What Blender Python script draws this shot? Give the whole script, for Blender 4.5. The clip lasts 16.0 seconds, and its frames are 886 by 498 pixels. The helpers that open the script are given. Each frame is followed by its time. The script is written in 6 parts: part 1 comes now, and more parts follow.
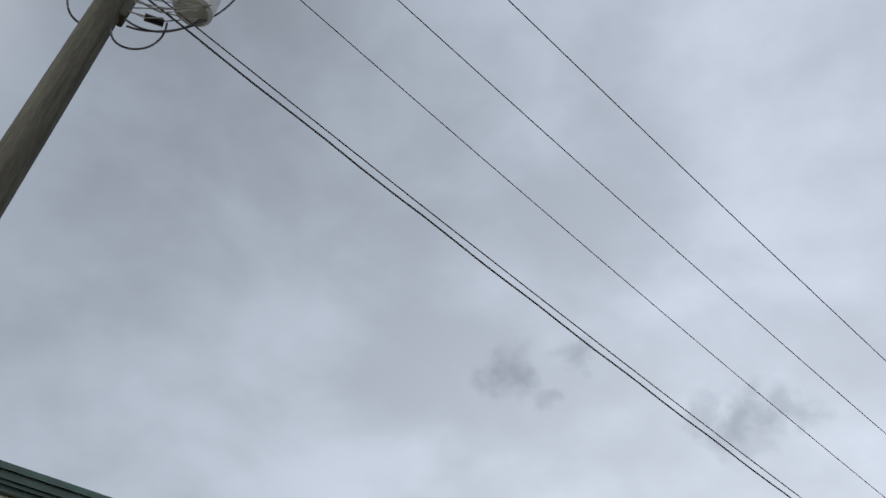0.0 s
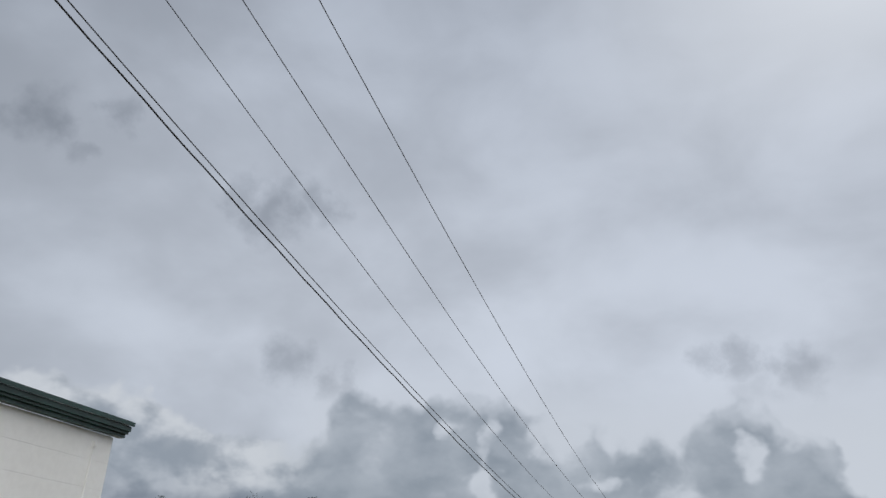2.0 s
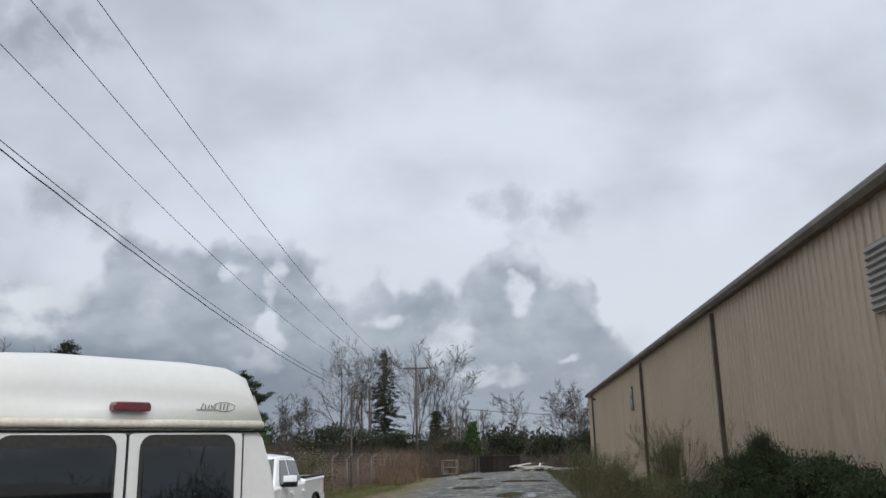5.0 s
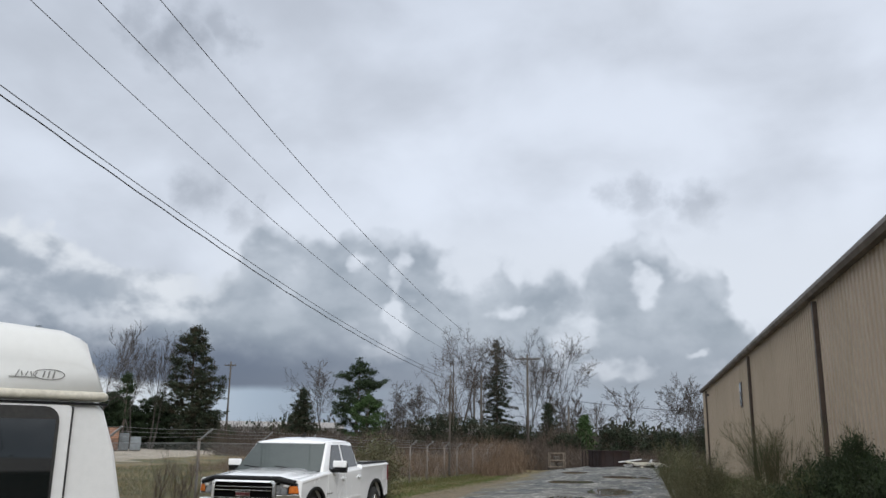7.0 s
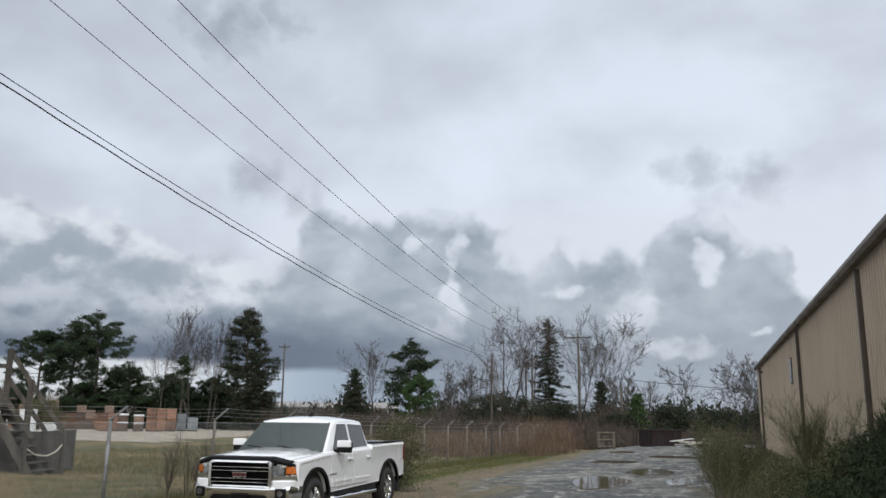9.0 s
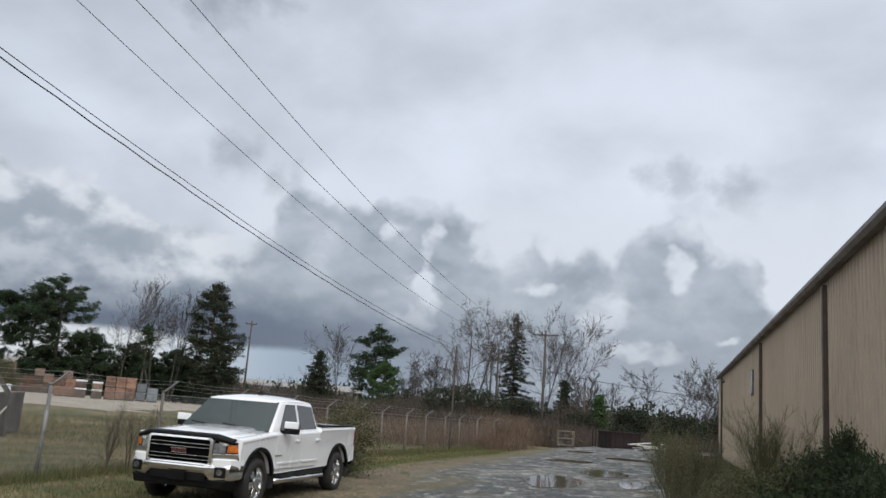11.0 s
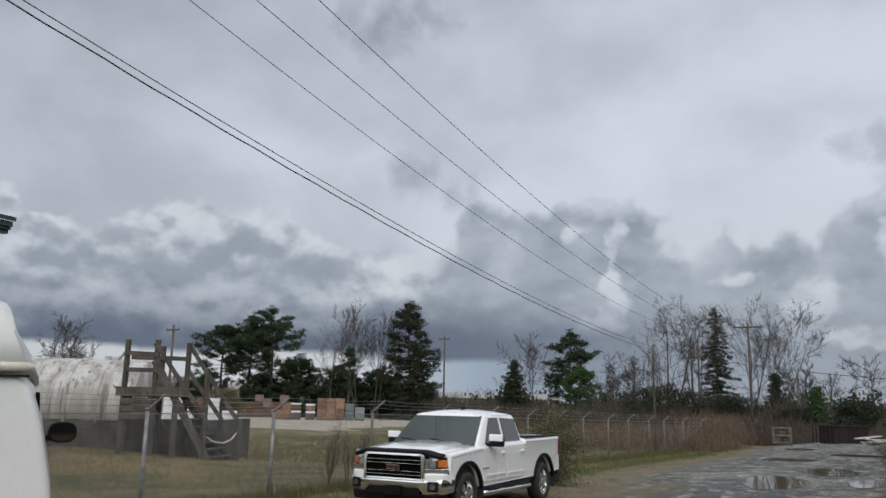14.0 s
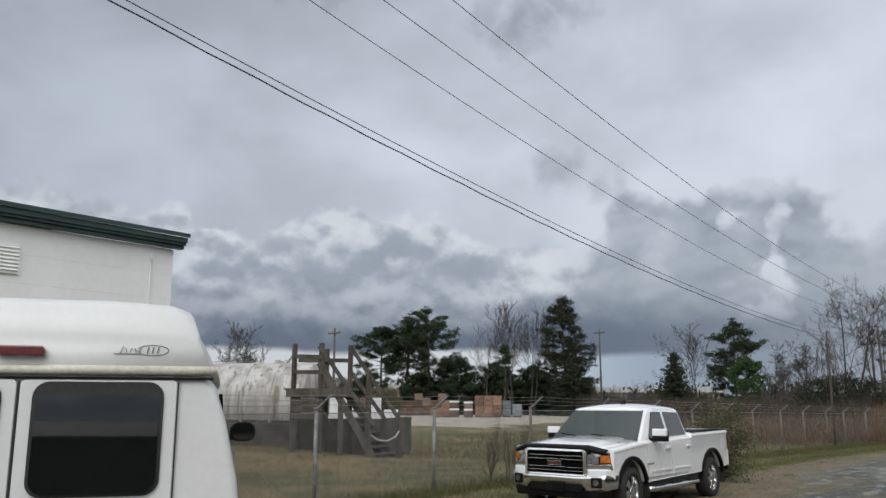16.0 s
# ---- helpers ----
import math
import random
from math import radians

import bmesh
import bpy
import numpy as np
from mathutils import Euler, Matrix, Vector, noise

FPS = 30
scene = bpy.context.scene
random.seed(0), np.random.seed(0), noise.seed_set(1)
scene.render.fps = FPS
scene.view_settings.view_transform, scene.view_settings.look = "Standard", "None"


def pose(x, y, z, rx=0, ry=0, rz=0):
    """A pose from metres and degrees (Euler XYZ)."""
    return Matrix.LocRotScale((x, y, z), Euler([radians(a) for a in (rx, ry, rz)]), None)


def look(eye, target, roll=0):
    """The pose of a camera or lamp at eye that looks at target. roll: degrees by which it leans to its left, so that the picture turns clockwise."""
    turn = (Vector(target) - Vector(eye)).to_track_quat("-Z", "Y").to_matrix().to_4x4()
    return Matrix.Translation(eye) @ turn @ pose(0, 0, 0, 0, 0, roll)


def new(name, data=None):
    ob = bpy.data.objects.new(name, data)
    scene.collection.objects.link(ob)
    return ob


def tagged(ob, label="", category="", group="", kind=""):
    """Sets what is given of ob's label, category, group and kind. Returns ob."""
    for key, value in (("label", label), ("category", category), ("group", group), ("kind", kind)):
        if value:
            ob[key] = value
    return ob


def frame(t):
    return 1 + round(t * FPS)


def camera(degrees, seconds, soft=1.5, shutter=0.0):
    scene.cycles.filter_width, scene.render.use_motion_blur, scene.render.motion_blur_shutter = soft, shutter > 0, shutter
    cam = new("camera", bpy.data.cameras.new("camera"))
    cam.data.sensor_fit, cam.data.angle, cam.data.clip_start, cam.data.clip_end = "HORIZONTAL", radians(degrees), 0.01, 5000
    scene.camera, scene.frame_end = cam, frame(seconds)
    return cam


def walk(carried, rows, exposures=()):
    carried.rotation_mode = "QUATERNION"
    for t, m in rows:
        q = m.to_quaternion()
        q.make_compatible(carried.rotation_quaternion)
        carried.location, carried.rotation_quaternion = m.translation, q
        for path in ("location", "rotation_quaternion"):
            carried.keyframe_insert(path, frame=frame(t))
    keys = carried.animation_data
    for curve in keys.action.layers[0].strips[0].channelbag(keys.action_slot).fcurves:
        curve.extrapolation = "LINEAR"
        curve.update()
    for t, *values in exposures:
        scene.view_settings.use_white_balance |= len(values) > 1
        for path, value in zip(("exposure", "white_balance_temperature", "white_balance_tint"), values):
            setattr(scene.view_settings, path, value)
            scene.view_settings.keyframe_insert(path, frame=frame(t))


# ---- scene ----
cam = camera(57.5, 16.0)

EXPOSURES = [(0, 0.02), (0.5, -0.44), (1.0, -0.52), (1.5, -0.58), (2.0, -0.42), (3.0, -0.40), (3.6, -0.36), (6.0, -0.08), (9.0, -0.08), (11.5, -0.15), (12.5, -0.24), (14.5, -0.34), (16, -0.25)]
PATH = [
    (0, (-3.579, -6.28, 1.908), (-4.937, -5.441, 3.114), 9.5),
    (0.5, (-3.72, -5.88, 1.909), (-4.901, -4.769, 3.081), 8.6),
    (1, (-3.888, -5.5, 1.913), (-4.873, -4.151, 3.013), 6.8),
    (1.5, (-3.95, -5.191, 1.921), (-4.75, -3.63, 2.882), 5.2),
    (2, (-3.962, -4.899, 1.954), (-4.604, -3.2, 2.791), 2.6),
    (2.5, (-3.877, -4.487, 1.952), (-4.42, -2.734, 2.747), 1.5),
    (3, (-3.728, -4.038, 1.921), (-4.066, -2.208, 2.652), -0.2),
    (3.5, (-3.511, -3.584, 1.952), (-3.619, -1.689, 2.582), -2.4),
    (6, (-1.785, -2.189, 1.903), (-2.048, -0.259, 2.36), 0.1),
    (6.5, (-1.535, -1.85, 1.912), (-1.888, 0.066, 2.362), 0.4),
    (7, (-1.238, -1.566, 1.891), (-1.703, 0.324, 2.35), 0.8),
    (7.5, (-1.011, -1.297, 1.873), (-1.501, 0.592, 2.31), 2.0),
    (8, (-0.832, -0.981, 1.901), (-1.281, 0.921, 2.323), 1.8),
    (8.5, (-0.609, -0.751, 1.876), (-1.132, 1.135, 2.284), 0.8),
    (9, (-0.475, -0.537, 1.882), (-1.076, 1.326, 2.293), 0.6),
    (11.5, (-0.39, -0.05, 1.896), (-0.916, 1.842, 2.277), 5.0),
    (12, (-0.389, -0.108, 1.897), (-0.898, 1.792, 2.261), 4.7),
    (12.5, (-0.345, -0.171, 1.918), (-0.977, 1.695, 2.262), 2.2),
    (13, (-0.332, -0.186, 1.928), (-1.054, 1.646, 2.277), 1.6),
    (13.5, (-0.367, -0.194, 1.929), (-1.206, 1.583, 2.3), 1.3),
    (14, (-0.402, -0.2, 1.942), (-1.36, 1.513, 2.326), 1.2),
    (14.5, (-0.405, -0.211, 1.922), (-1.451, 1.452, 2.3), 1.0),
    (15, (-0.406, -0.212, 1.93), (-1.504, 1.418, 2.3), 1.0),
    (15.5, (-0.408, -0.207, 1.933), (-1.566, 1.38, 2.305), 0.8),
    (16, (-0.418, -0.215, 1.933), (-1.678, 1.292, 2.305), 0.1),
]
walk(cam, [(t, look(eye, target, roll)) for t, eye, target, roll in PATH], EXPOSURES)

# ---------------------------------------------------------------- sky, sun
world = bpy.data.worlds.new("overcast_sky")
scene.world = world
world.use_nodes = True
wt = world.node_tree
wt.nodes.clear()


def wire_in(tree, s, v):
    if isinstance(v, bpy.types.NodeSocket):
        tree.links.new(v, s)
    else:
        s.default_value = v


def M(tree, op, a, b=0.0, c=0.0, clamp=False):
    n = tree.nodes.new("ShaderNodeMath")
    n.operation, n.use_clamp = op, clamp
    for i, v in enumerate((a, b, c)):
        wire_in(tree, n.inputs[i], v)
    return n.outputs[0]


def smooth(tree, v, lo, hi, out_lo=0.0, out_hi=1.0):
    n = tree.nodes.new("ShaderNodeMapRange")
    n.interpolation_type = "SMOOTHSTEP"
    for i, x in enumerate((v, lo, hi, out_lo, out_hi)):
        wire_in(tree, n.inputs[i], x)
    return n.outputs[0]


def mixc(tree, fac, a, b, mode="MIX"):
    n = tree.nodes.new("ShaderNodeMix")
    n.data_type, n.blend_type = "RGBA", mode
    wire_in(tree, n.inputs[0], fac)
    for s, v in ((n.inputs[6], a), (n.inputs[7], b)):
        wire_in(tree, s, (*v, 1.0) if isinstance(v, tuple) and len(v) == 3 else v)
    return n.outputs[2]


def noise_of(tree, vec, scale, detail=4.0, rough=0.55, dist=0.0):
    n = tree.nodes.new("ShaderNodeTexNoise")
    tree.links.new(vec, n.inputs["Vector"])
    n.inputs["Scale"].default_value, n.inputs["Detail"].default_value = scale, detail
    n.inputs["Roughness"].default_value, n.inputs["Distortion"].default_value = rough, dist
    return n.outputs["Fac"]


def scaled(tree, vec, k, shift=(0, 0, 0)):
    n = tree.nodes.new("ShaderNodeMapping")
    tree.links.new(vec, n.inputs["Vector"])
    n.inputs["Scale"].default_value, n.inputs["Location"].default_value = k, shift
    return n.outputs[0]


# upper edge of the cloud bank, as (bearing from north towards west, elevation), in degrees
BANK_TOP = ((-20, 5.5), (-8, 6.0), (-6.3, 9.6), (-5.2, 11.5), (-2.2, 13.0), (1.2, 13.7), (3.2, 12.7), (4.7, 11.7), (6.3, 12.2), (9, 12.8), (11.6, 12.5), (12.9, 13.5), (15.1, 14.2), (19, 14.7),
            (23, 14.4), (26.2, 14.7), (27.6, 13.2), (29, 11.0), (30.4, 10.2), (32.8, 10.8), (36, 11.4), (38.5, 12.4), (40.6, 13.5), (43, 13.8), (47.8, 13.2), (50, 12.2), (53, 11.6), (58, 12.3), (65, 13.4), (80, 12.5))
# bright breaks in the bank: bearing, elevation, half width, half height
BREAKS = ((12.6, 11.8, 1.9, 1.8), (16.5, 11.3, 0.9, 2.4), (17.0, 8.3, 1.0, 2.0), (19.8, 11.6, 0.8, 0.8), (4.6, 8.0, 1.9, 1.6), (8.5, 9.1, 1.7, 0.9), (-0.5, 10.6, 1.2, 1.0),
          (18.2, 6.4, 1.8, 1.0), (1.0, 4.9, 2.4, 0.8), (-3.9, 6.1, 0.6, 0.5))
# single dark wisps under the overcast: bearing, elevation, size, strength
WISPS = ((51.3, 29.1, 0.034, 0.55), (46.2, 30.7, 0.024, 0.4), (48.5, 27.6, 0.018, 0.3), (33.6, 26.4, 0.042, 0.55), (30.6, 26.9, 0.03, 0.42), (36.2, 27.0, 0.026, 0.36), (31.4, 16.0, 0.03, 0.42), (28.2, 14.9, 0.022, 0.42),
         (-0.6, 16.9, 0.027, 0.4), (1.6, 16.7, 0.022, 0.3), (-4.4, 15.8, 0.028, 0.42), (-2.8, 16.3, 0.02, 0.3), (-1.4, 14.9, 0.022, 0.2), (-8.0, 9.6, 0.034, 0.4), (-10.5, 9.4, 0.022, 0.25))


def vec_noise(T, vec, scale, detail=4.0, rough=0.55):
    n = T.nodes.new("ShaderNodeTexNoise")
    T.links.new(vec, n.inputs["Vector"])
    n.inputs["Scale"].default_value, n.inputs["Detail"].default_value, n.inputs["Roughness"].default_value = scale, detail, rough
    return n.outputs["Color"]


def V(T, op, a, b):
    n = T.nodes.new("ShaderNodeVectorMath")
    n.operation = op
    for s, v in zip(n.inputs, (a, b)):
        wire_in(T, s, v)
    return n.outputs["Value"] if op in ("DISTANCE", "LENGTH", "DOT_PRODUCT") else n.outputs[0]


def build_sky():
    T = wt
    tc = T.nodes.new("ShaderNodeTexCoord").outputs["Generated"]
    nrm = T.nodes.new("ShaderNodeVectorMath")
    nrm.operation = "NORMALIZE"
    T.links.new(tc, nrm.inputs[0])
    D = nrm.outputs[0]
    sep = T.nodes.new("ShaderNodeSeparateXYZ")
    T.links.new(D, sep.inputs[0])
    dx, dy, dz = sep.outputs
    el = M(T, "MULTIPLY", M(T, "ARCSINE", dz), 57.2958)
    az = M(T, "MULTIPLY", M(T, "ARCTAN2", M(T, "MULTIPLY", dx, -1.0), dy), 57.2958)
    # the dome laid out flat in degrees, and the same ruffled at two sizes
    com = T.nodes.new("ShaderNodeCombineXYZ")
    T.links.new(az, com.inputs[0])
    T.links.new(el, com.inputs[1])
    P = com.outputs[0]
    half = (0.5, 0.5, 0.5)
    ruffle = V(T, "MULTIPLY", V(T, "SUBTRACT", vec_noise(T, P, 0.33, 3.2, 0.48), half), (5.8, 4.6, 0.0))
    Pw = V(T, "ADD", P, ruffle)
    sw = T.nodes.new("ShaderNodeSeparateXYZ")
    T.links.new(Pw, sw.inputs[0])
    azw, elw = sw.outputs[0], sw.outputs[1]
    # high overcast: brighter ahead to the lane's far end, greyer to the side and overhead
    broad = noise_of(T, scaled(T, D, (1, 1, 1.8)), 2.2, 4, 0.5, 0.3)
    lump = noise_of(T, scaled(T, D, (1, 1, 1.5), (3.1, 0.7, 0)), 5.6, 5, 0.5, 0.2)
    toward = M(T, "COSINE", M(T, "MULTIPLY", M(T, "ADD", az, 22.0), 0.0174533))
    side = smooth(T, toward, -0.42, 0.70)
    height = smooth(T, el, 14.0, 48.0)
    hi = mixc(T, height, (0.69, 0.735, 0.815), (0.52, 0.565, 0.645))
    hi = mixc(T, side, mixc(T, height, (0.39, 0.43, 0.49), (0.28, 0.31, 0.355)), hi)
    veil = smooth(T, M(T, "ADD", M(T, "MULTIPLY", broad, 0.5), M(T, "MULTIPLY", lump, 0.5)), 0.36, 0.64, 0.85, 1.13)
    hi = mixc(T, 1.0, hi, mixc(T, 0.0, veil, veil), "MULTIPLY")
    # the overcast thins high over the warehouse
    hi = mixc(T, M(T, "MULTIPLY", smooth(T, el, 25.0, 42.0), smooth(T, az, 18.0, -14.0, 0.0, 0.85)), hi, (0.90, 0.94, 1.0))
    # torn wisps
    Dw = V(T, "ADD", D, V(T, "MULTIPLY", V(T, "SUBTRACT", vec_noise(T, D, 22.0, 5, 0.55), half), (0.10, 0.10, 0.065)))
    dark = None
    for a, e, r, k in WISPS:
        a, e = radians(a), radians(e)
        dist = V(T, "DISTANCE", Dw, (-math.sin(a) * math.cos(e), math.cos(a) * math.cos(e), math.sin(e)))
        m = smooth(T, dist, r * 1.35, r * 0.1, 0.0, k)
        dark = m if dark is None else M(T, "MAXIMUM", dark, m)
    hi = mixc(T, dark, hi, (0.20, 0.225, 0.265))
    # the bank: how deep each direction lies below its ragged upper edge
    ramp = T.nodes.new("ShaderNodeValToRGB")
    cr = ramp.color_ramp
    for k, (a, e) in enumerate(BANK_TOP):
        stop = cr.elements[k] if k < 2 else cr.elements.new(1.0)
        stop.position = (a + 20.0) / 100.0
        stop.color = (e / 20.0,) * 3 + (1.0,)
    T.links.new(M(T, "DIVIDE", M(T, "ADD", azw, 20.0), 100.0), ramp.inputs[0])
    top = M(T, "MULTIPLY", ramp.outputs[0], 20.0)
    def cells(scale, shift):
        vo = T.nodes.new("ShaderNodeTexVoronoi")
        vo.feature = "SMOOTH_F1"
        T.links.new(scaled(T, Pw, (1, 1.2, 1), shift), vo.inputs["Vector"])
        vo.inputs["Scale"].default_value, vo.inputs["Smoothness"].default_value = scale, 0.45
        return vo.outputs["Distance"]
    billow = M(T, "ADD", M(T, "MULTIPLY", M(T, "SUBTRACT", 0.45, cells(0.42, (0.3, 1.9, 0))), 1.5), M(T, "MULTIPLY", M(T, "SUBTRACT", 0.45, cells(1.0, (5.1, 0.4, 0))), 0.6))
    depth = M(T, "ADD", M(T, "SUBTRACT", top, elw), billow)
    west = smooth(T, az, 27.0, 33.0)
    # lumps lit from above: the cloud's thickness compared with that a little higher
    def fluff(shift):
        return M(T, "ADD", M(T, "MULTIPLY", noise_of(T, scaled(T, P, (1, 1.35, 1), shift), 0.22, 4, 0.48, 0.0), 1.0), M(T, "MULTIPLY", noise_of(T, scaled(T, P, (1, 1.3, 1), (4.0, shift[1] + 7.0, 2.0)), 0.62, 3, 0.45, 0.0), 0.22))
    f0 = fluff((0, 0, 0))
    lit = smooth(T, M(T, "SUBTRACT", f0, fluff((0, 1.3, 0))), -0.15, 0.17)
    thick = smooth(T, f0, 0.48, 0.74)
    # western cumulus: white crowns, grey body
    grey = mixc(T, lit, (0.35, 0.395, 0.455), (0.56, 0.60, 0.66))
    crown = smooth(T, M(T, "ADD", depth, M(T, "MULTIPLY", lit, -2.0)), 3.6, -1.2)
    left_bank = mixc(T, M(T, "MULTIPLY", crown, smooth(T, lit, 0.0, 1.0, 0.4, 0.95)), grey, (0.76, 0.79, 0.83))
    left_sky = mixc(T, smooth(T, depth, -0.5, 0.9), hi, left_bank)
    # northern bank: broken grey cloud against a bright veil
    pgrey = mixc(T, M(T, "ADD", M(T, "MULTIPLY", lit, 0.55), M(T, "MULTIPLY", M(T, "SUBTRACT", 1.0, thick), 0.45)), (0.30, 0.345, 0.40), (0.53, 0.575, 0.635))
    pgrey = mixc(T, smooth(T, el, 8.0, 3.5, 0.0, 0.6), pgrey, (0.36, 0.405, 0.48))
    gap = None
    for a, e, ra, re in BREAKS:
        q = V(T, "MULTIPLY", V(T, "SUBTRACT", Pw, (a, e, 0.0)), (1 / ra, 1 / re, 0.0))
        m = smooth(T, V(T, "LENGTH", q, (0, 0, 0)), 1.65, 0.25)
        gap = m if gap is None else M(T, "MAXIMUM", gap, m)
    veilc = mixc(T, smooth(T, el, 17.0, 11.0), hi, (0.73, 0.77, 0.835))
    thin = smooth(T, M(T, "ADD", f0, M(T, "MULTIPLY", gap, -0.30)), 0.25, 0.55, 0.08, 1.0)
    cover = M(T, "MULTIPLY", smooth(T, depth, -0.9, 1.8), thin)
    right_sky = mixc(T, cover, veilc, pgrey)
    sky = mixc(T, west, right_sky, left_sky)
    # slate-blue base of the bank and the clear strip under it
    elb = M(T, "ADD", el, M(T, "MULTIPLY", M(T, "SUBTRACT", f0, 0.61), 4.5))
    low = smooth(T, elb, 8.2, 4.4)
    sky = mixc(T, M(T, "MULTIPLY", low, smooth(T, az, 4.0, 30.0, 0.22, 0.95)), sky, (0.12, 0.15, 0.215))
    strip_edge = M(T, "ADD", el, M(T, "MULTIPLY", M(T, "SUBTRACT", lump, 0.5), 1.6))
    clear_strip = mixc(T, smooth(T, az, 26.0, 38.0), (0.40, 0.49, 0.60), (0.70, 0.73, 0.76))
    sky = mixc(T, M(T, "MULTIPLY", smooth(T, strip_edge, 3.7, 3.1), smooth(T, az, 16.0, 30.0, 0.2, 0.95)), sky, clear_strip)
    # behind the camera the unseen sky is set brighter, to light walls and vehicles
    back = M(T, "MULTIPLY", smooth(T, dy, -0.05, -0.6), smooth(T, el, 4.0, 30.0))
    sky = mixc(T, back, sky, (1.75, 1.77, 1.8))
    # brighter sky added out of view to the east, lifting the truck's near side
    east = M(T, "MULTIPLY", smooth(T, dx, 0.5, 0.95), smooth(T, el, 4.0, 30.0))
    sky = mixc(T, east, sky, (1.5, 1.52, 1.55))
    # overhead, above the view, the sky is raised as fill light too
    zen = smooth(T, el, 58.0, 78.0)
    sky = mixc(T, zen, sky, (1.6, 1.62, 1.65))
    # a clear-sky texture gives the faint blue of the air behind the cloud
    st = T.nodes.new("ShaderNodeTexSky")
    st.sky_type, st.sun_disc = "NISHITA", False
    st.sun_elevation, st.sun_rotation = radians(48), radians(20)
    clear = mixc(T, 1.0, st.outputs[0], (0.006, 0.006, 0.006), "MULTIPLY")
    sky = mixc(T, 1.0, mixc(T, 1.0, sky, (0.985, 1.0, 1.02), "MULTIPLY"), clear, "ADD")
    bg = T.nodes.new("ShaderNodeBackground")
    T.links.new(sky, bg.inputs["Color"])
    bg.inputs["Strength"].default_value = SKY
    out = T.nodes.new("ShaderNodeOutputWorld")
    T.links.new(bg.outputs[0], out.inputs["Surface"])


SKY = 1.0
build_sky()
sun = new("sun", bpy.data.lights.new("sun", "SUN"))
sun.data.energy, sun.data.angle, sun.data.color = 1.3, radians(40), (1.0, 0.97, 0.93)
sun.matrix_world = look((36, -54, 60), (0, 0, 0))


# ---------------------------------------------------------------- materials
def material(name, color, rough=0.8, metal=0.0, second=None, scale=3.0, fine=40.0, bump=0.0, grain=0.25, coat=0.0, stretch=(1, 1, 1), third=None, piece=0.0, spec=0.5, lo=0.38, hi=0.62):
    m = bpy.data.materials.new(name)
    m.use_nodes = True
    T = m.node_tree
    b = T.nodes["Principled BSDF"]
    tc = T.nodes.new("ShaderNodeTexCoord").outputs["Object"]
    vec = scaled(T, tc, stretch)
    big = noise_of(T, vec, scale, 5, 0.6, 0.4)
    small = noise_of(T, vec, fine, 4, 0.6)
    second = second or tuple(c * 0.75 for c in color)
    col = mixc(T, smooth(T, big, lo, hi), color, second)
    if third:
        col = mixc(T, smooth(T, noise_of(T, vec, scale * 2.7, 5, 0.65, 0.5), 0.52, 0.66), col, third)
    g = smooth(T, small, 0.3, 0.7, 1.0 - grain, 1.0 + grain)
    col = mixc(T, 1.0, col, mixc(T, 0.0, g, g), "MULTIPLY")
    if piece:
        oi = T.nodes.new("ShaderNodeObjectInfo").outputs["Random"]
        p = smooth(T, oi, 0.0, 1.0, 1.0 - piece, 1.0 + piece)
        col = mixc(T, 1.0, col, mixc(T, 0.0, p, p), "MULTIPLY")
    T.links.new(col, b.inputs["Base Color"])
    b.inputs["Metallic"].default_value = metal
    b.inputs["Coat Weight"].default_value = coat
    b.inputs["Coat Roughness"].default_value = 0.06
    b.inputs["Specular IOR Level"].default_value = spec
    T.links.new(smooth(T, big, 0.3, 0.7, max(0.02, rough * 0.85), min(1.0, rough * 1.15)), b.inputs["Roughness"])
    if bump:
        bn = T.nodes.new("ShaderNodeBump")
        bn.inputs["Strength"].default_value, bn.inputs["Distance"].default_value = 0.6, bump
        T.links.new(small, bn.inputs["Height"])
        T.links.new(bn.outputs[0], b.inputs["Normal"])
    return m


def leafy(name, color, second, third=None):
    """Foliage: each small leaf or tuft differs in tone."""
    m = bpy.data.materials.new(name)
    m.use_nodes = True
    T = m.node_tree
    b = T.nodes["Principled BSDF"]
    r = T.nodes.new("ShaderNodeNewGeometry").outputs["Random Per Island"]
    tc = T.nodes.new("ShaderNodeTexCoord").outputs["Object"]
    col = mixc(T, r, color, second)
    if third:
        col = mixc(T, smooth(T, noise_of(T, tc, 1.3, 3), 0.45, 0.65), col, third)
    T.links.new(col, b.inputs["Base Color"])
    b.inputs["Roughness"].default_value = 0.7
    b.inputs["Specular IOR Level"].default_value = 0.25
    return m


